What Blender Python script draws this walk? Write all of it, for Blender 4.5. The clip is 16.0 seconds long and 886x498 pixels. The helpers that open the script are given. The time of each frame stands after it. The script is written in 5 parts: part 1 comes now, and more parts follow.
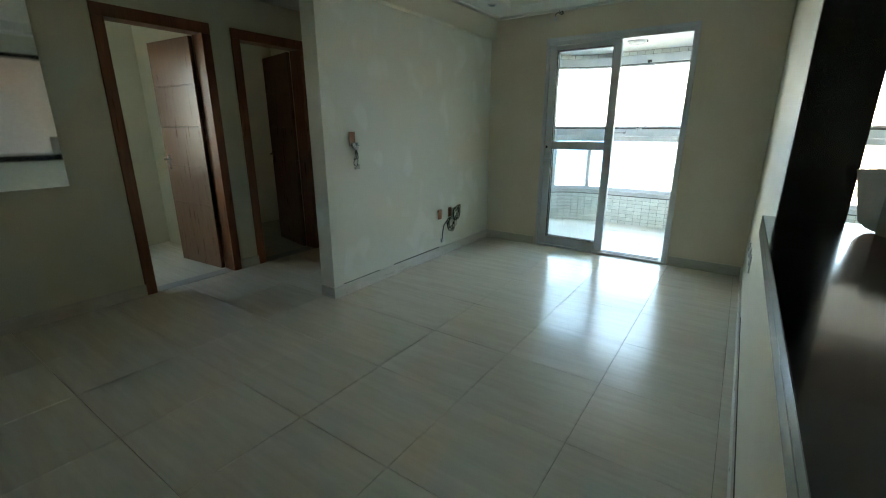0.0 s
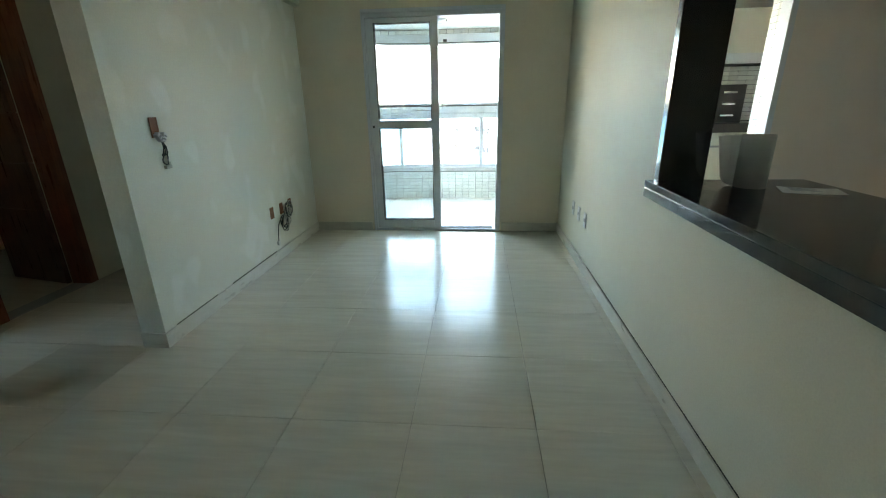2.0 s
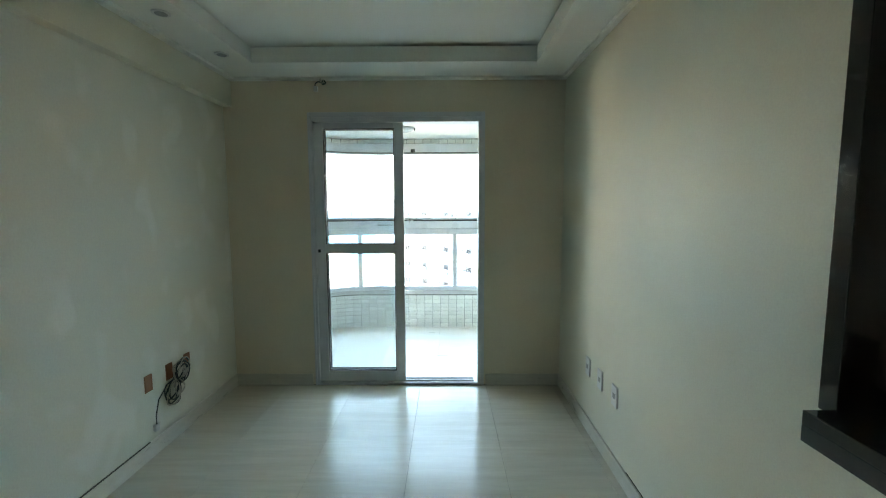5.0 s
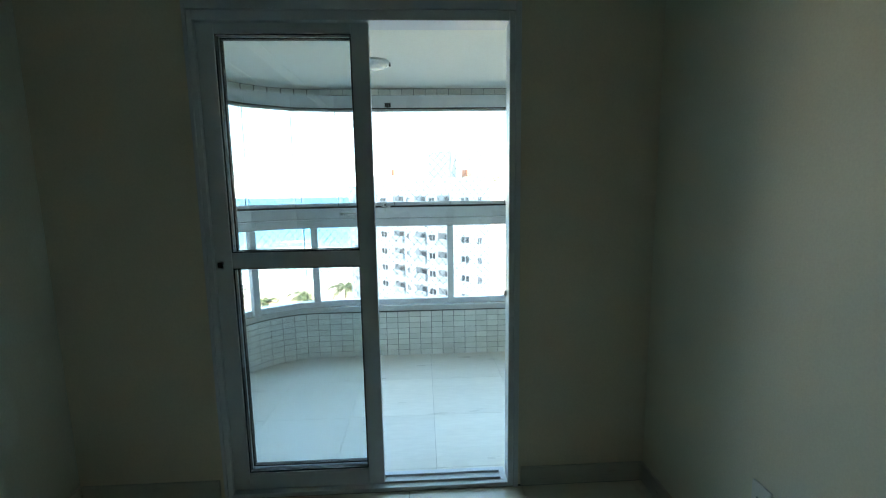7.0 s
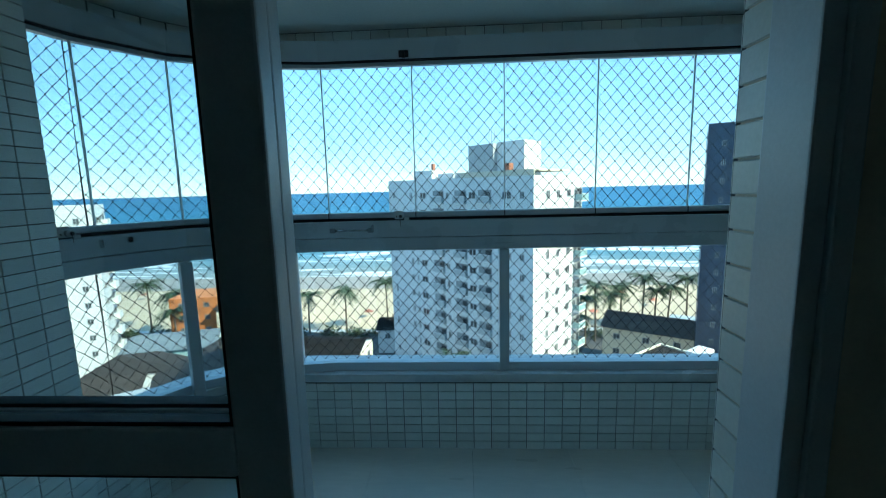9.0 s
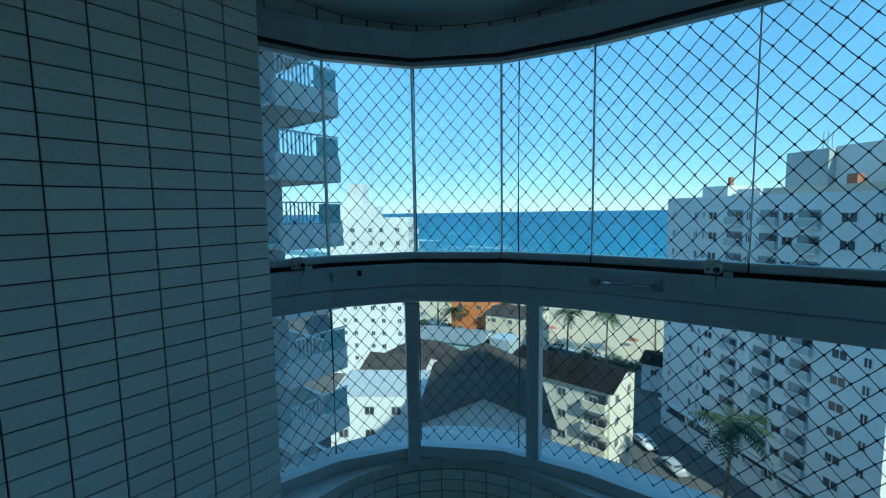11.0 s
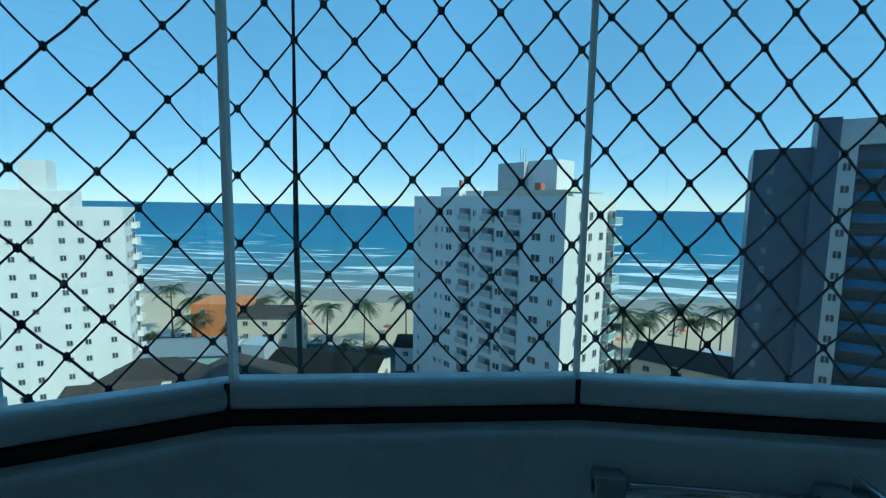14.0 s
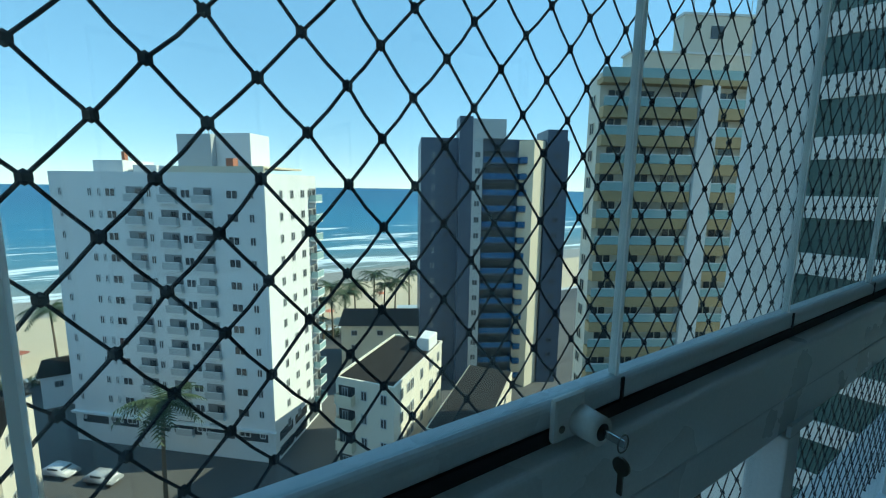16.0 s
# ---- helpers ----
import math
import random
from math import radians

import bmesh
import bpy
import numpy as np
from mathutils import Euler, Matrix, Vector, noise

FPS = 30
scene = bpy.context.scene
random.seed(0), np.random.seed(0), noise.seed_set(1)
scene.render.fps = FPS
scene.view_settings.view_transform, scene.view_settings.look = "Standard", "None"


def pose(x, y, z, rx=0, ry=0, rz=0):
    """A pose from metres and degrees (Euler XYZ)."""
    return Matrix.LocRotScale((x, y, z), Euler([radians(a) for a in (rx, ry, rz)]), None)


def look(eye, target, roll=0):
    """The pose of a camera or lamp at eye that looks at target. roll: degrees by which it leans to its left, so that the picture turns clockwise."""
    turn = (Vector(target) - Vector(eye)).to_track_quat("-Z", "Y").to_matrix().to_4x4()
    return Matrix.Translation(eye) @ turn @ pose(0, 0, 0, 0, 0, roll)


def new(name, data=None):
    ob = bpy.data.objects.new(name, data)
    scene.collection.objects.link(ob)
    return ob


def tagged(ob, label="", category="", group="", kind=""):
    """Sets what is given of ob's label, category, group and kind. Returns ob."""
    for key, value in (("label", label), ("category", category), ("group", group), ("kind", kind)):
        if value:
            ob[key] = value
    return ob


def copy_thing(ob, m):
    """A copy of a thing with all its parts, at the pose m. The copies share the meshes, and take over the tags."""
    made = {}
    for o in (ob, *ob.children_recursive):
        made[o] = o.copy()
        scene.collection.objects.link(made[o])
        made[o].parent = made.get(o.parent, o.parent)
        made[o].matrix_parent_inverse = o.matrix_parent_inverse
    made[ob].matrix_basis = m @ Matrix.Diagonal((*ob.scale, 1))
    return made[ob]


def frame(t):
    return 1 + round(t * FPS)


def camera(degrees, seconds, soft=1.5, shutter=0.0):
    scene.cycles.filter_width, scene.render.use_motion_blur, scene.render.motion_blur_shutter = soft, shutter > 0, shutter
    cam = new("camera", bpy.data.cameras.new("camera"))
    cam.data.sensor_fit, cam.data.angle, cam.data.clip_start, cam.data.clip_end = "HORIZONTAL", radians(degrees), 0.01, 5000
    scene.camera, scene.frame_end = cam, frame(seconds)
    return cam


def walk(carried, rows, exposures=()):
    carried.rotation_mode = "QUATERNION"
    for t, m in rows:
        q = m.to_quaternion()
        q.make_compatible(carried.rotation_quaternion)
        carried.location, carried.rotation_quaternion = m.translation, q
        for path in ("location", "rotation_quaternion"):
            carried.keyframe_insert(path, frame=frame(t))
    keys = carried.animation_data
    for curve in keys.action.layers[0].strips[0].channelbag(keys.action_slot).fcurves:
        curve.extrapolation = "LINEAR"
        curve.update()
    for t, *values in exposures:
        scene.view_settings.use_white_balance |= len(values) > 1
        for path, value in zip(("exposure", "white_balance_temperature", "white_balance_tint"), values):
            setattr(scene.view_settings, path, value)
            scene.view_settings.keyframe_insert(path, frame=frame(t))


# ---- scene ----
cam = camera(92.4, 16.0, soft=1.1)
PATH = [
    (0, (0.621, 0.369, 1.34), (-0.47, 1.952, 0.79), 0.0),
    (0.5, (0.355, 0.453, 1.334), (-0.558, 2.104, 0.668), -0.1),
    (1, (0.141, 0.467, 1.318), (-0.48, 2.225, 0.594), -1.2),
    (1.5, (-0.03, 0.449, 1.323), (-0.304, 2.281, 0.569), -2.4),
    (2, (-0.091, 0.44, 1.351), (-0.252, 2.326, 0.705), -1.0),
    (2.5, (-0.1, 0.43, 1.394), (-0.236, 2.376, 0.953), -0.2),
    (3, (-0.115, 0.446, 1.441), (-0.219, 2.425, 1.169), 0.2),
    (3.5, (-0.143, 0.598, 1.447), (-0.216, 2.583, 1.213), 0.1),
    (4, (-0.15, 0.882, 1.487), (-0.209, 2.875, 1.331), -0.6),
    (6.5, (-0.242, 2.754, 1.466), (-0.179, 4.735, 1.199), 0.7),
    (7, (-0.285, 3.125, 1.442), (-0.194, 5.106, 1.176), -0.9),
    (7.5, (-0.244, 3.496, 1.494), (-0.185, 5.476, 1.219), -0.2),
    (8, (-0.278, 3.893, 1.478), (-0.208, 5.874, 1.208), -0.3),
    (8.5, (-0.293, 4.209, 1.475), (-0.242, 6.188, 1.188), -0.6),
    (9, (-0.269, 4.546, 1.491), (-0.367, 6.522, 1.203), -1.4),
    (9.5, (-0.295, 4.815, 1.481), (-0.632, 6.765, 1.196), -0.8),
    (10, (-0.317, 5.050, 1.484), (-1.029, 6.90, 1.215), 0.1),
    (10.2, (-0.34, 5.092, 1.493), (-1.225, 6.863, 1.21), 0.5),
    (12.5, (-0.854, 5.829, 1.59), (-2.203, 7.306, 1.565), -0.1),
    (13, (-0.974, 6.07, 1.574), (-2.145, 7.69, 1.528), 0.2),
    (13.5, (-1.043, 6.252, 1.557), (-1.83, 8.082, 1.382), 1.0),
    (14, (-1.115, 6.423, 1.545), (-1.308, 8.403, 1.333), 1.0),
    (14.5, (-1.102, 6.534, 1.534), (-0.748, 8.485, 1.269), 0.7),
    (15, (-0.985, 6.590, 1.535), (-0.314, 8.453, 1.254), 1.3),
    (15.5, (-0.922, 6.608, 1.542), (-0.012, 8.364, 1.25), 1.0),
    (16, (-0.943, 6.602, 1.57), (0.135, 8.261, 1.278), 0.9),
]
EXPOSURES = [(0.0, 5.45, 9600, 17), (0.6, 5.35, 9600, 17), (1.2, 5.55, 9600, 17), (2.0, 5.85, 9600, 17), (2.5, 5.75, 9600, 17), (4.2, 5.65, 9600, 17), (6.3, 4.55, 8800, 12), (7.0, 4.1, 8200, 8), (8.0, 3.25, 7200, -2), (8.5, 2.55, 6500, -6), (9.0, 1.75, 5700, -10), (10.2, 0.95, 5100, -15),
             (12.4, 1.15, 5000, -17), (13.2, 0.9, 4950, -17), (14.0, 0.7, 5100, -16), (15.0, 0.93, 5600, -12), (16.0, 1.12, 6000, -12)]
walk(cam, [(t, look(eye, target, roll)) for t, eye, target, roll in PATH], EXPOSURES)

# ---------- light ----------
SUN = Vector((0.76, -0.37, 0.64)).normalized()
world = bpy.data.worlds.new("sky")
scene.world = world
world.use_nodes = True
wn = world.node_tree.nodes
sky = wn.new("ShaderNodeTexSky")
sky.sky_type = "NISHITA"
sky.sun_disc = False
sky.sun_elevation = math.asin(SUN.z)
sky.sun_rotation = math.atan2(SUN.x, SUN.y)
sky.altitude = 2600
sky.dust_density = 0.02
sky.air_density = 0.85
sky.ozone_density = 3.0
wn["Background"].inputs["Strength"].default_value = 0.15
haze, tone = wn.new("ShaderNodeGamma"), wn.new("ShaderNodeHueSaturation")   # hazy sea air: an even blue from zenith to horizon
haze.inputs["Gamma"].default_value = 0.24
tone.inputs["Saturation"].default_value = 2.5
tone.inputs["Value"].default_value = 2.5
world.node_tree.links.new(sky.outputs[0], haze.inputs["Color"])
world.node_tree.links.new(haze.outputs[0], tone.inputs["Color"])
world.node_tree.links.new(tone.outputs[0], wn["Background"].inputs["Color"])
sun_data = bpy.data.lights.new("sun", "SUN")
sun_data.energy = 3.0
sun_data.angle = radians(0.5)
sun_data.color = (1.0, 0.87, 0.68)
sun = new("sun", sun_data)
sun.matrix_world = look(SUN * 60, (0, 0, 0))


# ---------- materials ----------
def mat(name, color, rough=0.6, metal=0.0, color2=None, scale=8.0, grain=60.0, bump=0.0, spread=0.5,
        stretch=(1, 1, 1), island=0.0, rnd=0.0, coat=0.0, detail=5.0, world_space=False, rough_var=0.08, aniso_noise=0.0, spec=0.5):
    """A surface with two scales of colour variation, fine relief and uneven gloss."""
    m = bpy.data.materials.new(name)
    m.use_nodes = True
    nt = m.node_tree
    n, l = nt.nodes, nt.links
    b = n["Principled BSDF"]
    b.inputs["Metallic"].default_value = metal
    b.inputs["Coat Weight"].default_value = coat
    b.inputs["Specular IOR Level"].default_value = spec
    c2 = color2 or tuple(c * 0.82 for c in color)
    tc = n.new("ShaderNodeTexCoord")
    mp = n.new("ShaderNodeMapping")
    mp.inputs["Scale"].default_value = stretch
    if world_space:
        geo = n.new("ShaderNodeNewGeometry")
        l.new(geo.outputs["Position"], mp.inputs["Vector"])
    else:
        l.new(tc.outputs["Object"], mp.inputs["Vector"])
    n1 = n.new("ShaderNodeTexNoise")
    n1.inputs["Scale"].default_value = scale
    n1.inputs["Detail"].default_value = detail
    n1.inputs["Distortion"].default_value = aniso_noise
    n2 = n.new("ShaderNodeTexNoise")
    n2.inputs["Scale"].default_value = grain
    n2.inputs["Detail"].default_value = 3
    l.new(mp.outputs[0], n1.inputs["Vector"])
    l.new(mp.outputs[0], n2.inputs["Vector"])
    ramp = n.new("ShaderNodeValToRGB")
    ramp.color_ramp.elements[0].position = 0.5 - spread / 2
    ramp.color_ramp.elements[1].position = 0.5 + spread / 2
    ramp.color_ramp.elements[0].color = (*c2, 1)
    ramp.color_ramp.elements[1].color = (*color, 1)
    l.new(n1.outputs["Fac"], ramp.inputs["Fac"])
    mix = n.new("ShaderNodeMix")
    mix.data_type, mix.blend_type = "RGBA", "MULTIPLY"
    mix.inputs[0].default_value = 0.16
    l.new(ramp.outputs[0], mix.inputs[6])
    l.new(n2.outputs["Fac"], mix.inputs[7])
    out = mix.outputs[2]
    if island or rnd:
        hsv = n.new("ShaderNodeHueSaturation")
        mr = n.new("ShaderNodeMapRange")
        src = n.new("ShaderNodeNewGeometry").outputs["Random Per Island"] if island else n.new("ShaderNodeObjectInfo").outputs["Random"]
        v = island or rnd
        l.new(src, mr.inputs["Value"])
        mr.inputs["To Min"].default_value, mr.inputs["To Max"].default_value = 1 - v, 1 + v * 0.6
        l.new(mr.outputs[0], hsv.inputs["Value"])
        l.new(out, hsv.inputs["Color"])
        out = hsv.outputs[0]
    l.new(out, b.inputs["Base Color"])
    rr = n.new("ShaderNodeMapRange")
    rr.inputs["To Min"].default_value = max(0.02, rough - rough_var)
    rr.inputs["To Max"].default_value = min(1, rough + rough_var)
    l.new(n1.outputs["Fac"], rr.inputs["Value"])
    l.new(rr.outputs[0], b.inputs["Roughness"])
    if bump:
        bp = n.new("ShaderNodeBump")
        bp.inputs["Strength"].default_value = bump
        bp.inputs["Distance"].default_value = 0.004
        l.new(n2.outputs["Fac"], bp.inputs["Height"])
        l.new(bp.outputs[0], b.inputs["Normal"])
    return m


def glass_mat(name, tint, gloss=0.06, dirt=0.0, dirt_color=(0.6, 0.66, 0.68)):
    """Thin clear glass: transparent with a constant share of mirror and a little grime."""
    m = bpy.data.materials.new(name)
    m.use_nodes = True
    nt = m.node_tree
    n, l = nt.nodes, nt.links
    n.remove(n["Principled BSDF"])
    tr, gl = n.new("ShaderNodeBsdfTransparent"), n.new("ShaderNodeBsdfGlossy")
    tr.inputs["Color"].default_value = (*tint, 1)
    gl.inputs["Roughness"].default_value = 0.02
    mx = n.new("ShaderNodeMixShader")
    mx.inputs[0].default_value = gloss
    l.new(tr.outputs[0], mx.inputs[1])
    l.new(gl.outputs[0], mx.inputs[2])
    last = mx.outputs[0]
    if dirt:
        df = n.new("ShaderNodeBsdfDiffuse")
        df.inputs["Color"].default_value = (*dirt_color, 1)
        geo = n.new("ShaderNodeNewGeometry")
        ns = n.new("ShaderNodeTexNoise")
        ns.inputs["Scale"].default_value = 3.2
        ns.inputs["Detail"].default_value = 6
        mr = n.new("ShaderNodeMapRange")
        mr.inputs["From Min"].default_value, mr.inputs["From Max"].default_value = 0.38, 0.85
        mr.inputs["To Max"].default_value = dirt
        l.new(geo.outputs["Position"], ns.inputs["Vector"])
        l.new(ns.outputs["Fac"], mr.inputs["Value"])
        m2 = n.new("ShaderNodeMixShader")
        l.new(mr.outputs[0], m2.inputs[0])
        l.new(last, m2.inputs[1])
        l.new(df.outputs[0], m2.inputs[2])
        last = m2.outputs[0]
    l.new(last, n["Material Output"].inputs["Surface"])
    return m


M_WALL = mat("cream wall paint", (0.76, 0.74, 0.61), 0.55, color2=(0.70, 0.68, 0.55), scale=1.6, grain=140, bump=0.12, spread=0.35)
M_PATCH = mat("patched grey-white wall paint", (0.825, 0.825, 0.745), 0.5, color2=(0.765, 0.76, 0.66), scale=5.5, grain=120, bump=0.15, spread=0.3, stretch=(1, 1, 0.7), detail=0.6)
for node in M_PATCH.node_tree.nodes:
    if node.type == "VALTORGB":            # sparse, fairly sharp filler spots on an even coat
        node.color_ramp.elements[0].position, node.color_ramp.elements[1].position = 0.60, 0.70
M_WARM = mat("warm beige wall paint", (0.82, 0.745, 0.60), 0.6, color2=(0.77, 0.695, 0.555), scale=1.8, grain=140, bump=0.1, spread=0.4)
M_KITCHEN = mat("pinkish kitchen wall paint", (0.88, 0.79, 0.71), 0.6, color2=(0.84, 0.75, 0.67), scale=1.5, grain=120, bump=0.08)
M_CEIL = mat("white ceiling paint", (0.88, 0.895, 0.84), 0.7, color2=(0.85, 0.865, 0.81), scale=1.2, grain=120, bump=0.06)
M_FLOOR = mat("streaked cream porcelain tile", (0.76, 0.71, 0.61), 0.2, color2=(0.65, 0.595, 0.495), scale=3.0, grain=9, spread=0.6, stretch=(0.55, 5.5, 1), rnd=0.02, aniso_noise=0.6, world_space=True, rough_var=0.07, detail=7)
M_BFLOOR = mat("pale balcony porcelain tile", (0.83, 0.80, 0.72), 0.3, color2=(0.77, 0.74, 0.66), scale=2.5, grain=14, spread=0.6, stretch=(0.7, 3, 1), rnd=0.06, world_space=True)
M_GROUT = mat("dark tile joint", (0.13, 0.115, 0.095), 0.9)
M_SKIRT = mat("cream stone skirting", (0.68, 0.65, 0.57), 0.3, color2=(0.60, 0.57, 0.49), scale=6, stretch=(1, 1, 4))
M_DIRT = mat("dark gap line", (0.09, 0.085, 0.075), 0.9)
M_ALU = mat("white painted aluminium", (0.72, 0.76, 0.79), 0.35, metal=0.0, color2=(0.66, 0.70, 0.74), scale=5, grain=200, spread=0.8)
M_ALU2 = mat("grey blue aluminium", (0.68, 0.72, 0.74), 0.28, color2=(0.58, 0.62, 0.65), scale=4, grain=200, spread=0.8)
M_BLACK = mat("black rubber gasket", (0.015, 0.015, 0.017), 0.6)
M_GRANITE = mat("polished black granite", (0.012, 0.012, 0.013), 0.15, color2=(0.008, 0.008, 0.009), scale=40, grain=350, spread=0.8, rough_var=0.015, coat=0.2)
M_PANEL = mat("dark brown matt panel", (0.0035, 0.0025, 0.002), 0.5, color2=(0.002, 0.0016, 0.0014), spec=0.12, scale=3, grain=40, stretch=(6, 6, 0.6))
M_WOOD = mat("reddish varnished wood", (0.33, 0.115, 0.052), 0.3, color2=(0.20, 0.065, 0.03), scale=5, grain=40, stretch=(9, 9, 0.7), bump=0.1, aniso_noise=0.8)
M_LEAF = mat("glossy brown door veneer", (0.24, 0.11, 0.06), 0.3, color2=(0.16, 0.07, 0.04), scale=5, grain=40, stretch=(9, 9, 0.7), aniso_noise=0.6)
M_BRICK = mat("glazed off-white facade tile", (0.87, 0.89, 0.85), 0.32, color2=(0.80, 0.83, 0.78), scale=14, grain=120, rnd=0.1, bump=0.08, world_space=True)
M_BRICKJ = mat("glazed off-white facade tile field", (0.87, 0.89, 0.85), 0.32, color2=(0.80, 0.83, 0.78), scale=14, grain=120, island=0.1, world_space=True)
M_JOINT = mat("dark green-grey mortar", (0.10, 0.115, 0.11), 0.9)
M_SILL = mat("grey veined marble sill", (0.72, 0.72, 0.70), 0.25, color2=(0.52, 0.53, 0.53), scale=4, grain=50, stretch=(1, 3, 1), aniso_noise=1.2)
M_GREYB0 = mat("grey trim paint", (0.34, 0.33, 0.31), 0.5)
M_PLASTIC = mat("white plastic", (0.72, 0.74, 0.72), 0.4, color2=(0.66, 0.68, 0.66), grain=200)
M_GREYP = mat("grey plastic", (0.32, 0.34, 0.34), 0.45)
M_CHROME = mat("brushed chrome", (0.62, 0.64, 0.66), 0.22, metal=1.0, grain=300)
M_STEEL = mat("dark worn metal key", (0.16, 0.15, 0.13), 0.35, metal=1.0, grain=300)
M_NET = mat("black nylon net cord", (0.012, 0.018, 0.026), 0.7, grain=900)
M_BOX = mat("terracotta junction box", (0.33, 0.13, 0.06), 0.7, grain=150, bump=0.2)
M_WIRE = mat("dark insulated wire", (0.03, 0.04, 0.035), 0.5)
M_WIRE2 = mat("pale insulated wire", (0.50, 0.50, 0.42), 0.5)
M_PAPER = mat("white paper", (0.82, 0.81, 0.77), 0.85, color2=(0.78, 0.77, 0.73), scale=20, grain=200, bump=0.25)
M_INK = mat("grey print", (0.35, 0.36, 0.38), 0.8)
M_FROST = mat("frosted lamp glass", (0.75, 0.77, 0.74), 0.25, scale=3, coat=0.4)
M_SHINY = mat("mirror-finish lamp insert", (0.55, 0.56, 0.55), 0.12, metal=0.6)
M_BLACKM = mat("black painted steel", (0.02, 0.02, 0.022), 0.4, grain=200)
M_BAG = mat("white polythene", (0.70, 0.72, 0.72), 0.35, scale=18, grain=60, bump=0.4)
M_GLASS = glass_mat("clear glass", (0.96, 0.98, 0.985), 0.05)
M_GLASSD = glass_mat("weathered balcony glass", (0.95, 0.985, 0.99), 0.05, dirt=0.13)
M_STRIP = bpy.data.materials.new("translucent joint strip")
M_STRIP.use_nodes = True
n, l = M_STRIP.node_tree.nodes, M_STRIP.node_tree.links
n.remove(n["Principled BSDF"])
d1, d2, mx = n.new("ShaderNodeBsdfDiffuse"), n.new("ShaderNodeBsdfTranslucent"), n.new("ShaderNodeMixShader")
d1.inputs["Color"].default_value = (0.85, 0.86, 0.84, 1)
d2.inputs["Color"].default_value = (0.85, 0.86, 0.84, 1)
mx.inputs[0].default_value = 0.55
l.new(d1.outputs[0], mx.inputs[1])
l.new(d2.outputs[0], mx.inputs[2])
l.new(mx.outputs[0], n["Material Output"].inputs["Surface"])
M_MIRROR = mat("mirror silver", (0.85, 0.88, 0.88), 0.03, metal=1.0, color2=(0.84, 0.87, 0.87), rough_var=0.01)


# ---------- mesh helpers ----------
def box(bm, x0, x1, y0, y1, z0, z1, bevel=0.0):
    r = bmesh.ops.create_cube(bm, size=1.0)
    for v in r["verts"]:
        v.co = Vector((x0 + (x1 - x0) * (v.co.x + 0.5), y0 + (y1 - y0) * (v.co.y + 0.5), z0 + (z1 - z0) * (v.co.z + 0.5)))
    if bevel:
        es = list({e for v in r["verts"] for e in v.link_edges})
        bmesh.ops.bevel(bm, geom=es, offset=bevel, segments=2, affect="EDGES", profile=0.6)


def cyl(bm, a, b, r0, r1=None, n=16):
    a, b = Vector(a), Vector(b)
    r1 = r0 if r1 is None else r1
    q = (b - a).to_track_quat("Z", "Y")
    rings = []
    for p, r in ((a, r0), (b, r1)):
        rings.append([bm.verts.new(p + q @ Vector((r * math.cos(2 * math.pi * k / n), r * math.sin(2 * math.pi * k / n), 0))) for k in range(n)])
    for k in range(n):
        bm.faces.new((rings[0][k], rings[0][(k + 1) % n], rings[1][(k + 1) % n], rings[1][k]))
    bm.faces.new(rings[0][::-1])
    bm.faces.new(rings[1])


def tube(bm, pts, r, n=6, taper=None):
    """A round tube along a line of points."""
    pts = [Vector(p) for p in pts]
    rings = []
    for i, p in enumerate(pts):
        d = (pts[min(i + 1, len(pts) - 1)] - pts[max(i - 1, 0)]).normalized()
        q = d.to_track_quat("Z", "Y")
        rr = r if taper is None else r + (taper - r) * i / (len(pts) - 1)
        rings.append([bm.verts.new(p + q @ Vector((rr * math.cos(2 * math.pi * k / n), rr * math.sin(2 * math.pi * k / n), 0))) for k in range(n)])
    for a, b in zip(rings, rings[1:]):
        for k in range(n):
            bm.faces.new((a[k], a[(k + 1) % n], b[(k + 1) % n], b[k]))
    bm.faces.new(rings[0][::-1])
    bm.faces.new(rings[-1])


def normals(pts):
    """Outward (left-to-right walk, away from the balcony) unit normals of a plan line, mitred."""
    out = []
    for i in range(len(pts)):
        d = []
        if i:
            d.append((Vector(pts[i]) - Vector(pts[i - 1])).normalized())
        if i < len(pts) - 1:
            d.append((Vector(pts[i + 1]) - Vector(pts[i])).normalized())
        t = sum(d, Vector((0, 0))).normalized()
        n = Vector((-t.y, t.x))
        out.append(n / max(0.5, n.dot(Vector((-d[0].y, d[0].x)))))
    return out


def ribbon(bm, pts, z0, z1, o0, o1):
    """A bar of rectangular section along a plan line, from offset o0 to o1 outwards."""
    ns = normals(pts)
    rings = []
    for p, n in zip(pts, ns):
        p = Vector(p)
        rings.append([bm.verts.new((*(p + n * o), z)) for o, z in ((o0, z0), (o1, z0), (o1, z1), (o0, z1))])
    for a, b in zip(rings, rings[1:]):
        for k in range(4):
            bm.faces.new((a[k], a[(k + 1) % 4], b[(k + 1) % 4], b[k]))
    bm.faces.new(rings[0][::-1])
    bm.faces.new(rings[-1])


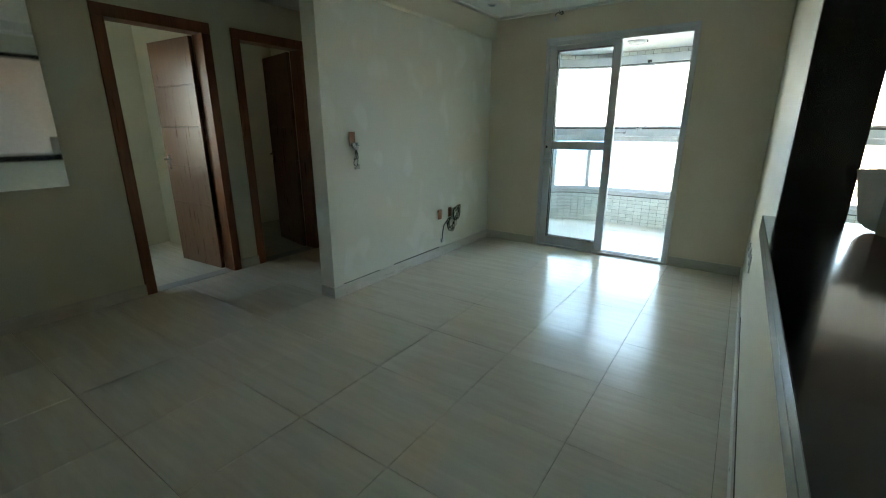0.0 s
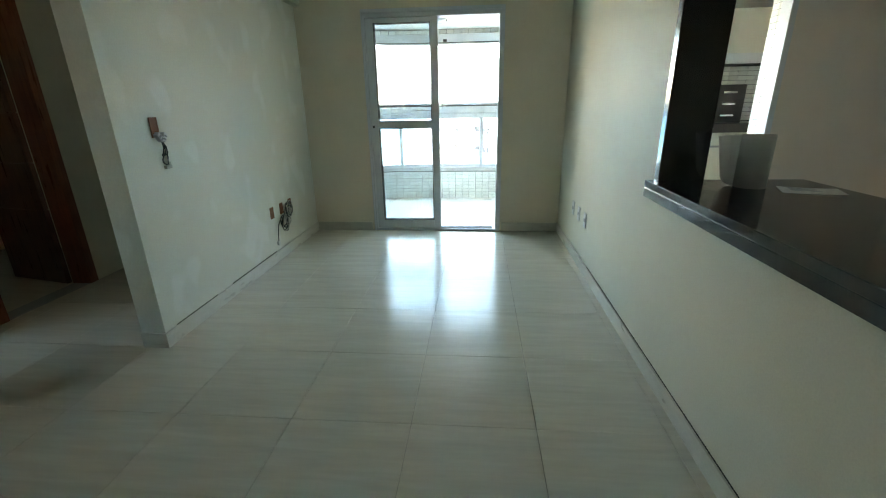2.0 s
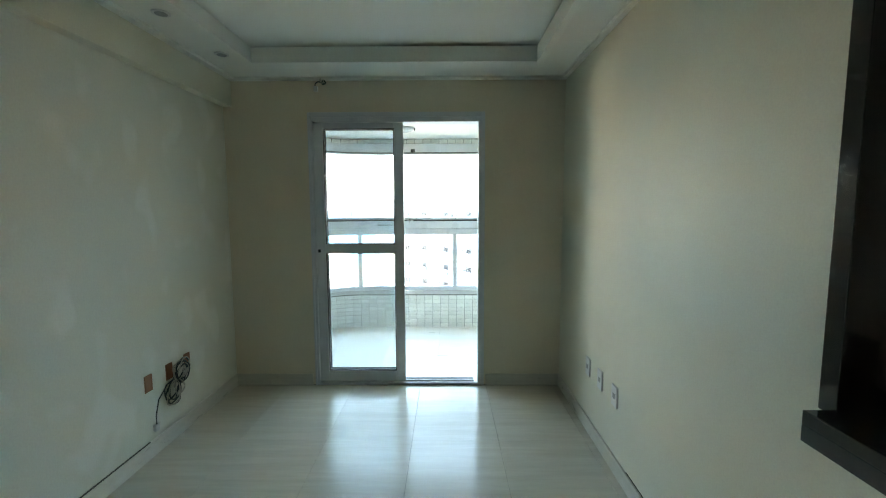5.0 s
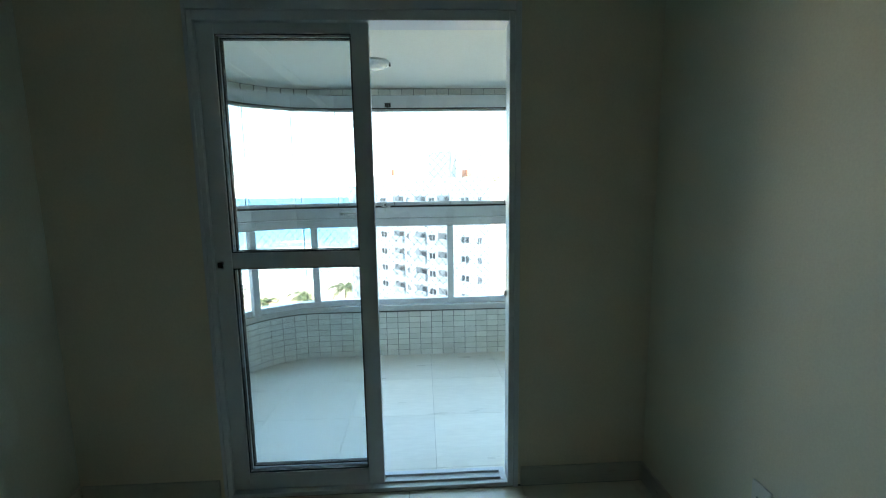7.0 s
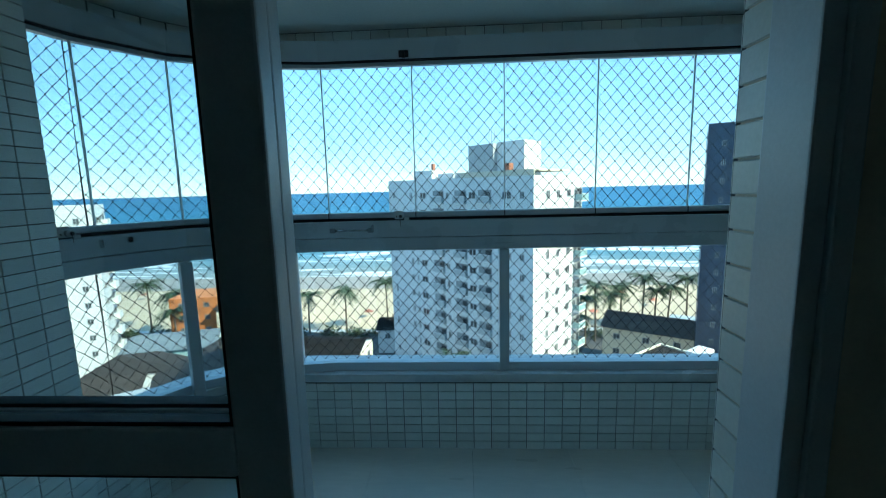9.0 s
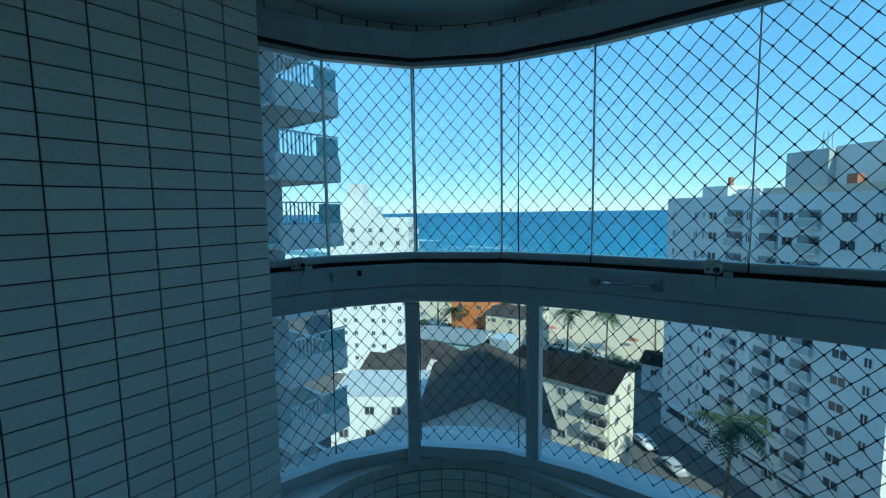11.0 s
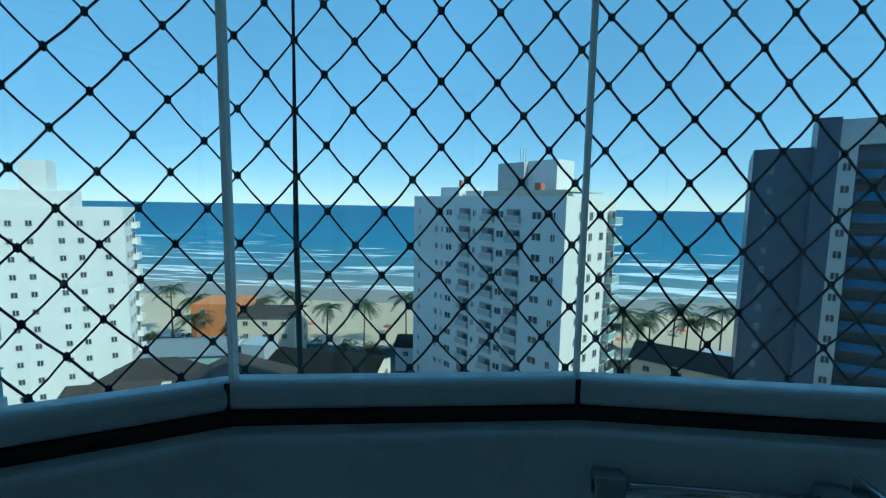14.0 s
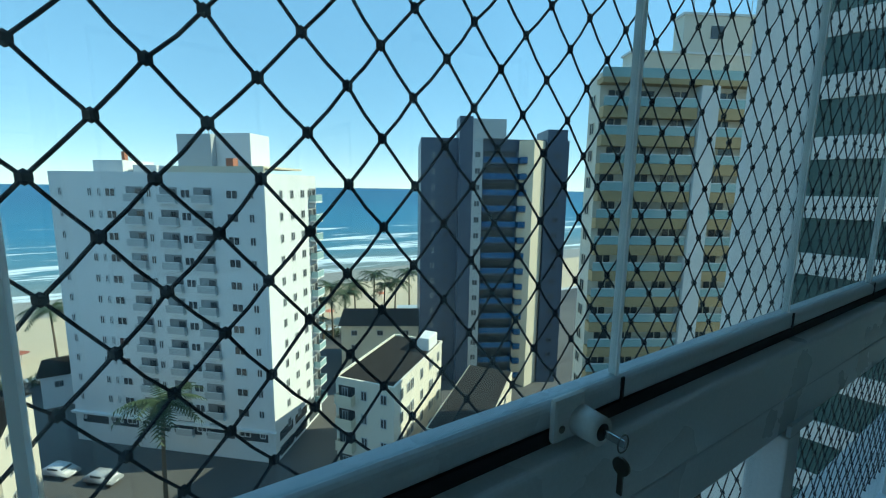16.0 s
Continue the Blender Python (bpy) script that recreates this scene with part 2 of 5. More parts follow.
def moulded(bm, pts, z0, z1, o0, o1, r):
    """A bar along a plan line whose inner edges are rounded."""
    prof = [(o1, z0), (o1, z1)]
    for cz, a0 in ((z1 - r, 90), (z0 + r, 180)):
        prof += [(o0 + r + r * math.cos(radians(a0 + k * 18)), cz + r * math.sin(radians(a0 + k * 18))) for k in range(6)]
    rings = [[bm.verts.new((*(Vector(p) + n * o), z)) for o, z in prof] for p, n in zip(pts, normals(pts))]
    m = len(prof)
    for a, b in zip(rings, rings[1:]):
        for k in range(m):
            bm.faces.new((a[k], a[(k + 1) % m], b[(k + 1) % m], b[k]))
    bm.faces.new(rings[0][::-1])
    bm.faces.new(rings[-1])


def mesh_of(bm, name, mats):
    bmesh.ops.recalc_face_normals(bm, faces=bm.faces)
    me = bpy.data.meshes.new(name)
    bm.to_mesh(me)
    bm.free()
    for m in mats if isinstance(mats, (list, tuple)) else [mats]:
        me.materials.append(m)
    return me


def smooth(ob):
    ob.data.shade_smooth()
    return ob


def part(name, bm, material, parent=None, label=""):
    ob = new(name, mesh_of(bm, name, material))
    if parent is not None:
        ob.parent = parent
    return tagged(ob, label=label)


def thing(name, label, category, group="", kind="", m=None):
    ob = new(name)
    if m is not None:
        ob.matrix_world = m
    return tagged(ob, label, category, group, kind)


def structure(name, bm, material, label="", category="wall"):
    return tagged(part(name, bm, material), label, category, kind="structure")


def boxes(*rows, bevel=0.0):
    bm = bmesh.new()
    for r in rows:
        box(bm, *r, bevel=bevel)
    return bm


# ---------- rooms ----------
XL, XR, YD = -1.925, 0.785, 5.04          # living room: left wall, right wall, door wall
XH, YB = -3.27, -1.6                   # hall wall with the wooden doors, wall behind
ZC = 2.50                              # lowered ceiling edge
DX0, DX1, DZ = -1.24, 0.128, 2.20       # balcony door opening

floor = structure("floor", boxes((-5.2, 3.75, YB - 0.2, 5.19, -0.16, -0.012)), M_GROUT, "cream tiled floor with fine dark joints", "floor")
structure("wall_north", boxes((XL - 0.15, DX0, YD, 5.19, 0, 2.75), (DX1, XR + 0.14, YD, 5.19, 0, 2.75), (DX0, DX1, YD, 5.19, DZ, 2.75)), M_WARM, "beige painted wall around the balcony door")
structure("wall_west", boxes((XL - 0.15, XL, 2.52, YD, 0, 2.75)), M_PATCH, "cream painted partition with whitish repair patches")
structure("beam", boxes((XL, XL + 0.07, 2.52, YD, 2.28, ZC + 0.03), bevel=0.006), M_WALL, "plastered beam along the top of the wall", "beam")
OP0, OP1 = -0.35, 2.20                 # serving hatch
structure("wall_east", boxes((XR, XR + 0.20, 2.622, YD, 0, 2.75), (XR, XR + 0.20, YB, OP0, 0, 2.75), (XR, XR + 0.20, OP0, 2.622, 0, 0.90), (XR, XR + 0.20, OP0, 2.622, 2.262, 2.75)), M_WALL, "cream painted wall with a serving hatch to the kitchen")
structure("wall_south", boxes((XH - 0.14, 3.75, YB - 0.14, YB, 0, 2.75)), M_WALL, "plain cream painted wall")
# hall wall with two doorways
D1, D2 = (1.76, 2.44), (2.78, 3.42)
structure("wall_hall", boxes((XH - 0.14, XH, YB, D1[0] - 0.078, 0, 2.75), (XH - 0.14, XH, D1[1] + 0.073, D2[0] - 0.078, 0, 2.75), (XH - 0.14, XH, D2[1] + 0.073, 4.3, 0, 2.75),
                             (XH - 0.14, XH, D1[0] - 0.078, D1[1] + 0.073, 2.183, 2.75), (XH - 0.14, XH, D2[0] - 0.078, D2[1] + 0.073, 2.183, 2.75)), M_WALL, "cream painted hall wall with two wooden doorways")
structure("wall_hall_end", boxes((XH - 0.14, XL - 0.15, 4.3, 4.44, 0, 2.75)), M_WALL, "cream painted end wall of the hall")
# bedroom and small room behind the doorways
structure("wall_bedroom", boxes((-5.14, -5.0, 0.2, 2.62, 0, 0.9), (-5.14, -5.0, 0.2, 2.62, 2.1, 2.75), (-5.14, -5.0, 0.2, 0.5, 0.9, 2.1), (-5.14, -5.0, 1.3, 2.62, 0.9, 2.1),
                                (-5.14, XH - 0.14, 2.62, 2.72, 0, 2.75), (-5.14, XH - 0.14, 0.06, 0.2, 0, 2.75)), M_WALL, "cream painted bedroom wall with a window")
# hole in the y=4.3 wall is added, out of view, to brighten the small room
structure("wall_bathroom", boxes((-5.14, -5.0, 2.72, 4.44, 0, 2.75), (-5.0, -3.95, 4.3, 4.44, 0, 2.75), (-3.65, XH - 0.14, 4.3, 4.44, 0, 2.75), (-3.95, -3.65, 4.3, 4.44, 0, 1.6), (-3.95, -3.65, 4.3, 4.44, 2.1, 2.75)), M_WALL, "cream painted wall of a small room")
structure("ceiling_rooms", boxes((-5.14, XH - 0.14, 0.06, 4.44, 2.6, 2.75), (XH, XL - 0.15, 2.52, 4.3, 2.46, 2.62)), M_CEIL, "white ceiling of the side rooms and hall", "ceiling")

# living room ceiling: flat tray, lower border with a small step
TX0, TX1, TY0, TY1 = -1.50, 0.47, -1.1, 4.62
structure("ceiling", boxes((XH, XR + 0.14, YB, 5.04, 2.60, 2.75)), M_CEIL, "white plaster tray ceiling", "ceiling")
bm = boxes((XL, TX0, TY0, YD, ZC, 2.586), (TX1, XR, YB, YD, ZC, 2.586), (TX0, TX1, TY1, YD, ZC, 2.586), (XH, TX1, YB, TY0, ZC, 2.586), (XH, XL, TY0, 2.52, ZC, 2.586))
structure("ceiling_border", bm, M_CEIL, "lowered white plaster border with a shadow step", "ceiling")
bm = boxes((TX0 - 0.05, TX0 + 0.0, TY0, TY1 + 0.05, ZC - 0.018, ZC + 0.006), (TX1, TX1 + 0.05, TY0, TY1 + 0.05, ZC - 0.018, ZC + 0.006), (TX0, TX1, TY1, TY1 + 0.05, ZC - 0.018, ZC + 0.006), bevel=0.004)
structure("trim_ceiling", bm, M_CEIL, "white plaster moulding round the tray ceiling", "moulding")
structure("cornice", boxes((XL + 0.07, XL + 0.12, 2.52, YD - 0.05, ZC - 0.02, ZC), (XR - 0.04, XR, YB, YD - 0.05, ZC - 0.022, ZC), (XL + 0.07, XR, YD - 0.04, YD, ZC - 0.022, ZC), bevel=0.005), M_CEIL, "thin white plaster cornice", "moulding")

# kitchen shell
KY, KX = 4.50, 3.60
structure("wall_kitchen", boxes((XR + 0.14, 1.0, KY, KY + 0.15, 0, 2.75), (2.45, KX, KY, KY + 0.15, 0, 2.75), (1.0, 2.45, KY, KY + 0.15, 2.18, 2.75), (KX, KX + 0.15, YB, 6.2, 0, 2.75)), M_KITCHEN, "pinkish beige kitchen wall with a balcony door")
structure("ceiling_kitchen", boxes((XR + 0.14, KX + 0.15, YB, KY + 0.15, 2.66, 2.75)), M_CEIL, "white kitchen ceiling", "ceiling")
structure("kitchen_floor", boxes((XR + 0.14, KX, YB, KY, -0.010, 0.0)), M_FLOOR, "cream tiled kitchen floor", "floor")
structure("room_floor", boxes((-5.0, XH - 0.02, 0.2, 4.3, -0.010, 0.0)), M_FLOOR, "cream tiled floor of the side rooms", "floor")

# skirting
structure("baseboard_west", boxes((XL, XL + 0.012, 2.52, YD, 0, 0.095), (XL - 0.15, XL + 0.012, 2.508, 2.52, 0, 0.095), bevel=0.002), M_SKIRT, "cream stone skirting", "skirting")
structure("baseboard_gap", boxes((XL, XL + 0.006, 3.25, 3.98, 0.0952, 0.101), (XL, XL + 0.006, 2.62, 3.05, 0.0952, 0.099)), M_DIRT, "dark gap above the loose skirting", "gap")
structure("baseboard_east", boxes((XR - 0.012, XR, YB, YD, 0, 0.095), bevel=0.002), M_SKIRT, "cream stone skirting", "skirting")
structure("baseboard_east_gap", boxes((XR - 0.004, XR, 0.2, 3.7, 0.0952, 0.0985)), M_DIRT, "dark gap above the skirting", "gap")
structure("baseboard_north", boxes((XL + 0.012, DX0 - 0.04, YD - 0.012, YD, 0, 0.095), (DX1 + 0.04, XR - 0.012, YD - 0.012, YD, 0, 0.095), bevel=0.002), M_SKIRT, "cream stone skirting", "skirting")
structure("baseboard_hall", boxes((XH, XH + 0.012, YB, D1[0] - 0.07, 0, 0.095), (XH, XH + 0.012, D1[1] + 0.07, D2[0] - 0.07, 0, 0.095), bevel=0.002), M_SKIRT, "cream stone skirting", "skirting")


# ---------- wooden doorways ----------
def wooden_door(name, y0, y1, angle, label):
    d = thing(name, label, "door", kind="structure", m=pose(XH, y0, 0))
    w = y1 - y0
    for nm, b in (("door_jamb", (-0.15, 0.012, -0.08, 0.0, 0, 2.10)), ("door_jamb", (-0.15, 0.012, w, w + 0.075, 0, 2.10)), ("door_head", (-0.15, 0.012, -0.08, w + 0.075, 2.10, 2.185))):
        part(nm, boxes(b, bevel=0.004), M_WOOD, d)
    part("threshold", boxes((-0.14, -0.0, 0, w, -0.008, 0.002)), M_GREYB0, d)
    bm = bmesh.new()
    for k, (z0, z1) in enumerate(((0.01, 0.62), (0.628, 0.98), (0.988, 1.34), (1.348, 1.70), (1.708, 2.09))):
        box(bm, -w + 0.01, 0.0, -0.035, 0.0, z0, z1, bevel=0.003)
    box(bm, -w + 0.014, -0.004, -0.03, -0.005, 0.02, 2.08)
    leaf = part("door_leaf", bm, M_LEAF, d, "glossy brown veneer leaf with thin grooves")
    leaf.matrix_local = pose(-0.15, w - 0.004, 0, 0, 0, angle)
    bm = bmesh.new()
    for s in (-0.035, 0.0):
        e = 0.045 if s == 0 else -0.045
        cyl(bm, (-w + 0.07, s, 1.04), (-w + 0.07, s + e, 1.04), 0.011, n=10)
        cyl(bm, (-w + 0.07, s + e, 1.04), (-w + 0.19, s + e, 1.04), 0.008, n=10)
        box(bm, -w + 0.05, -w + 0.09, s - 0.002, s + 0.002, 0.94, 1.08)
    part("door_handle", bm, M_CHROME, leaf, "chrome lever handle")
    return d


wooden_door("door_1", *D1, 4, "open reddish wooden door into the bedroom")
wooden_door("door_2", *D2, -12, "open dark reddish wooden door off the hall")
# second frame inside the small room, seen through its door
d3 = thing("door_3", "closed dark wooden door inside the small room", "door", kind="structure", m=pose(-4.998, 2.95, 0))
part("door_frame", boxes((0, 0.03, -0.06, 0, 0, 2.1), (0, 0.03, 0.7, 0.76, 0, 2.1), (0, 0.03, -0.06, 0.76, 2.1, 2.16), bevel=0.003), M_WOOD, d3)
part("door_leaf", boxes((0, 0.02, 0, 0.7, 0.01, 2.1), bevel=0.002), M_WOOD, d3)
w1 = thing("window_1", "white aluminium bedroom window", "window", kind="structure", m=pose(-5.07, 0.5, 0.9))
part("window_frame", boxes((-0.03, 0.03, 0, 0.05, 0, 1.2), (-0.03, 0.03, 0.75, 0.8, 0, 1.2), (-0.03, 0.03, 0.05, 0.75, 0, 0.05), (-0.03, 0.03, 0.05, 0.75, 1.15, 1.2), (-0.03, 0.03, 0.38, 0.42, 0.05, 1.15), bevel=0.003), M_ALU, w1)
for y in (0.05, 0.42):
    p = part("pane", boxes((-0.004, 0.004, y, y + 0.33, 0.05, 1.15)), M_GLASS, w1)
    p.visible_shadow = False

wd = thing("wardrobe_door", "tall pale sliding wardrobe door in the bedroom", "wardrobe", m=pose(-4.99, 1.75, 0))
part("door_panel", boxes((0, 0.03, 0, 0.55, 0.02, 2.2), bevel=0.003), M_PLASTIC, wd)
part("door_edge", boxes((0, 0.04, 0.551, 0.60, 0.02, 2.2), bevel=0.003), M_PANEL, wd, "dark edge profile")
# frameless mirror on the hall wall
tagged(part("wall_mirror", boxes((XH + 0.004, XH + 0.010, -0.3, 1.35, 0.94, 2.12), bevel=0.0015), M_MIRROR), "large frameless mirror fixed to the cream wall", "mirror")

# ---------- serving hatch ----------
ct = thing("countertop", "polished black granite counter in the serving hatch", "counter")
part("slab", boxes((XR - 0.053, 1.47, -0.35, 2.612, 0.945, 0.98), bevel=0.003), M_GRANITE, ct)
part("front_edge", boxes((XR - 0.053, XR, -0.35, 2.612, 0.90, 0.9449), bevel=0.003), M_GRANITE, ct)
part("back_edge", boxes((1.452, 1.47, -0.35, 2.612, 0.90, 0.9449), bevel=0.003), M_GRANITE, ct)
hf = thing("hatch_frame", "black granite lining of the serving hatch", "frame", kind="structure")
part("jamb", boxes((XR - 0.007, XR + 0.205, 2.57, 2.622, 0.98, 2.21), bevel=0.003), M_GRANITE, hf)
part("jamb", boxes((XR - 0.007, XR + 0.205, -0.35, -0.30, 0.98, 2.21), bevel=0.003), M_GRANITE, hf)
part("header", boxes((XR - 0.007, XR + 0.205, -0.35, 2.622, 2.211, 2.262), bevel=0.003), M_GRANITE, hf)
part("counter_support", boxes((1.30, 1.42, -0.35, 2.6, 0, 0.945)), M_KITCHEN, hf)

# paper roll on the counter
pr = thing("paper_roll", "half-unrolled white paper towel roll on the counter", "paper roll", m=pose(1.11, 2.42, 0.98))
bm = bmesh.new()
cyl(bm, (0, 0, 0), (0, 0, 0.225), 0.062, 0.062, 32)
smooth(part("roll", bm, M_PAPER, pr))
bm = bmesh.new()
cyl(bm, (0, 0, 0.2252), (0, 0, 0.2262), 0.02, 0.02, 20)
part("core", bm, M_GREYP, pr)
bm = bmesh.new()
row = []
for k in range(9):
    f = k / 8
    row.append([bm.verts.new((-0.055 - 0.055 * f, 0.03 + 0.02 * math.sin(f * 2.6), 0.002 + 0.035 * f * f)), bm.verts.new((-0.055 - 0.09 * f, 0.03 + 0.03 * math.sin(f * 2.6), 0.223 - 0.006 * f))])
for a, b in zip(row, row[1:]):
    bm.faces.new((a[0], b[0], b[1], a[1]))
bmesh.ops.solidify(bm, geom=bm.faces[:], thickness=0.002)
smooth(part("loose_sheet", bm, M_PAPER, pr))
sh = thing("paper_sheet", "printed white sheet of paper lying on the counter", "paper", m=pose(1.29, 2.31, 0.98, 0, 0, -22))
bm = bmesh.new()
for i in range(7):
    for j in range(2):
        bm.verts.new((-0.105 + 0.035 * i, -0.07 + 0.14 * j, 0.001 + 0.006 * (i / 6) ** 3 + 0.003 * j * (1 - i / 6)))
bm.verts.ensure_lookup_table()
for i in range(6):
    bm.faces.new((bm.verts[2 * i], bm.verts[2 * i + 2], bm.verts[2 * i + 3], bm.verts[2 * i + 1]))
bmesh.ops.solidify(bm, geom=bm.faces[:], thickness=0.001)
smooth(part("sheet", bm, M_PAPER, sh))
part("print", boxes(*[(-0.07, 0.04 - 0.012 * (k % 3), 0.045 - 0.017 * k, 0.051 - 0.017 * k, 0.0048, 0.0053) for k in range(5)]), M_INK, sh)
# small fittings on the kitchen walls
ws = thing("wall_spot", "small black wall spotlight in the kitchen", "lamp", m=pose(3.10, KY - 0.003, 2.52))
bm = bmesh.new()
cyl(bm, (0, 0, 0), (0, -0.03, 0), 0.022, n=14)
cyl(bm, (0, -0.03, 0), (-0.01, -0.07, -0.02), 0.014, n=12)
part("spot_body", bm, M_BLACKM, ws)
so = thing("wall_socket", "small white wall socket in the kitchen", "socket", m=pose(KX - 0.002, 4.1, 0.93))
part("plate", boxes((-0.008, 0, -0.035, 0.035, -0.035, 0.035), bevel=0.002), M_PLASTIC, so)
part("outlet", boxes((-0.0105, -0.007, -0.018, 0.018, -0.012, 0.012)), M_GREYP, so)
tap = thing("brass_valve", "small brass gas valve on the kitchen wall", "valve", m=pose(KX - 0.002, 3.86, 0.93))
bm = bmesh.new()
cyl(bm, (0, 0, 0), (-0.06, 0, 0), 0.012, n=12)
cyl(bm, (-0.05, 0, 0), (-0.05, 0, -0.05), 0.009, n=12)
part("valve_body", bm, mat("worn brass", (0.45, 0.28, 0.08), 0.35, metal=1.0), tap)
kd = thing("door_4", "white aluminium kitchen balcony door standing open", "door", kind="structure", m=pose(1.0, KY + 0.03, 0))
part("door_frame", boxes((0, 0.05, 0, 0.1, 0, 2.18), (1.40, 1.45, -0.035, 0.1, 0, 2.20), (0.05, 1.40, -0.035, 0.1, 2.13, 2.20), bevel=0.003), M_ALU, kd)
part("track", boxes((0.05, 1.40, 0, 0.1, 0, 0.02)), M_ALU2, kd)

# ---------- sliding balcony door ----------
bd = thing("door_5", "white aluminium sliding balcony door, half open", "door", kind="structure", m=pose(0, YD, 0))
for nm, b in (("jamb", (DX0, DX0 + 0.021, -0.012, 0.10, 0, DZ)), ("jamb", (DX1 - 0.025, DX1, -0.012, 0.068, 0, DZ)), ("head", (DX0 + 0.021, DX1 - 0.025, -0.012, 0.10, DZ - 0.04, DZ)), ("threshold", (DX0 + 0.021, DX1 - 0.025, -0.012, 0.11, 0, 0.022))):
    part(nm, boxes(b, bevel=0.003), M_ALU, bd)
part("architrave", boxes((DX0 - 0.015, DX0, -0.02, 0.0, 0, DZ + 0.035), (DX1, DX1 + 0.025, -0.02, 0.0, 0, DZ + 0.035), (DX0, DX1, -0.02, 0.0, DZ, DZ + 0.035), bevel=0.003), M_ALU, bd)
part("track", boxes((DX0 + 0.023, DX1 - 0.055, 0.02, 0.026, 0.0224, 0.032), (DX0 + 0.023, DX1 - 0.055, 0.07, 0.076, 0.0224, 0.032)), M_ALU2, bd)


def sash(x0, x1, y, parent):
    s = part("sash", boxes((x0, x0 + 0.075, y, y + 0.035, 0.03, 2.158), (x1 - 0.075, x1, y, y + 0.035, 0.03, 2.158), (x0 + 0.075, x1 - 0.075, y, y + 0.035, 2.115, 2.158),
                           (x0 + 0.075, x1 - 0.075, y, y + 0.035, 0.03, 0.115), (x0 + 0.075, x1 - 0.075, y, y + 0.035, 1.115, 1.185), bevel=0.004), M_ALU, parent)
    part("gasket", boxes((x0 + 0.075, x0 + 0.081, y + 0.006, y + 0.029, 0.115, 2.115), (x1 - 0.081, x1 - 0.075, y + 0.006, y + 0.029, 0.115, 2.115), (x0 + 0.081, x1 - 0.081, y + 0.006, y + 0.029, 1.185, 1.191),
                         (x0 + 0.081, x1 - 0.081, y + 0.006, y + 0.029, 1.109, 1.115), (x0 + 0.081, x1 - 0.081, y + 0.006, y + 0.029, 2.109, 2.115), (x0 + 0.081, x1 - 0.081, y + 0.006, y + 0.029, 0.115, 0.121)), M_BLACK, s)
    for z0, z1 in ((0.121, 1.109), (1.191, 2.109)):
        p = part("pane", boxes((x0 + 0.081, x1 - 0.081, y + 0.014, y + 0.020, z0, z1)), M_GLASS, s)
        p.visible_shadow = False


sash(-1.219, -0.50, 0.008, bd)
sash(-1.219, -0.506, 0.056, bd)
part("latch", boxes((-1.205, -1.185, -0.001, 0.0075, 1.12, 1.145), bevel=0.002), M_BLACKM, bd)
part("stop", boxes((DX1 - 0.037, DX1 - 0.0255, 0.03, 0.05, 0.95, 0.975), bevel=0.002), M_PLASTIC, bd)

# ---------- ceiling lamps and wall fittings of the living room ----------
cl = thing("ceiling_lamp", "square flush ceiling lamp with a grey glass cover", "lamp", m=pose(-0.5, 3.66, 2.60))
part("tray", boxes((-0.2, 0.2, -0.2, 0.2, -0.03, 0.0), bevel=0.004), M_PLASTIC, cl, "white square metal tray")
part("cover", boxes((-0.165, 0.195, -0.165, 0.15, -0.052, -0.042), bevel=0.004), M_SHINY, cl, "grey satin glass cover")
part("tab", boxes((0.10, 0.19, -0.19, -0.10, -0.041, -0.0302), bevel=0.002), M_PLASTIC, cl)
part("standoff", boxes((0.07, 0.085, -0.155, -0.14, -0.042, -0.03)), M_CHROME, cl)
sp = thing("downlight", "small recessed downlight in the ceiling border", "lamp", group="downlights in the ceiling border", m=pose(-1.64, 3.28, ZC))
bm = bmesh.new()
cyl(bm, (0, 0, -0.006), (0, 0, 0), 0.045, n=24)
part("ring", bm, M_PLASTIC, sp)
bm = bmesh.new()
cyl(bm, (0, 0, -0.0085), (0, 0, -0.0062), 0.03, n=20)
part("lens", bm, M_GREYP, sp)
copy_thing(sp, pose(-1.64, 3.9, ZC))
copy_thing(sp, pose(-1.64, 4.5, ZC))


def wire_bundle(name, label, m, seed, loops, drop, size):
    rng = random.Random(seed)
    t = thing(name, label, "wires", m=m)
    for k in range(loops):
        bm = bmesh.new()
        up = 1 if k % 5 < 3 else -1
        L, W = size * rng.uniform(0.62, 1.0), size * rng.uniform(0.22, 0.42)
        tilt = rng.uniform(-0.45, 0.45) + (0.7 if up > 0 else 0.15)
        off = rng.uniform(0.0, 0.02)
        pts = []
        for i in range(19):
            a = 2 * math.pi * i / 18
            u, v = up * L * 0.5 * (1 - math.cos(a)), W * math.sin(a) * (1 + 0.2 * math.sin(2 * a + k))
            pts.append((0.012 + off + 0.012 * math.sin(a + k) ** 2, u * math.sin(tilt) + v * math.cos(tilt), u * math.cos(tilt) * 0.8 - v * math.sin(tilt)))
        tube(bm, pts, 0.0046, 6)
        smooth(part("wire", bm, M_WIRE if k % 3 else M_WIRE2, t))
    bm = bmesh.new()
    tube(bm, [(0.018, 0.02, 0.0), (0.03, -size * 0.5, 0.01), (0.03, -size * 0.95, -drop * 0.25), (0.022, -size * 1.05, -drop * 0.7), (0.014, -size, -drop)], 0.0042, 6)
    smooth(part("wire", bm, M_WIRE, t))
    part("connector", boxes((0.002, 0.022, -size - 0.016, -size + 0.016, -drop - 0.04, -drop), bevel=0.003), M_PLASTIC, t)
    return t


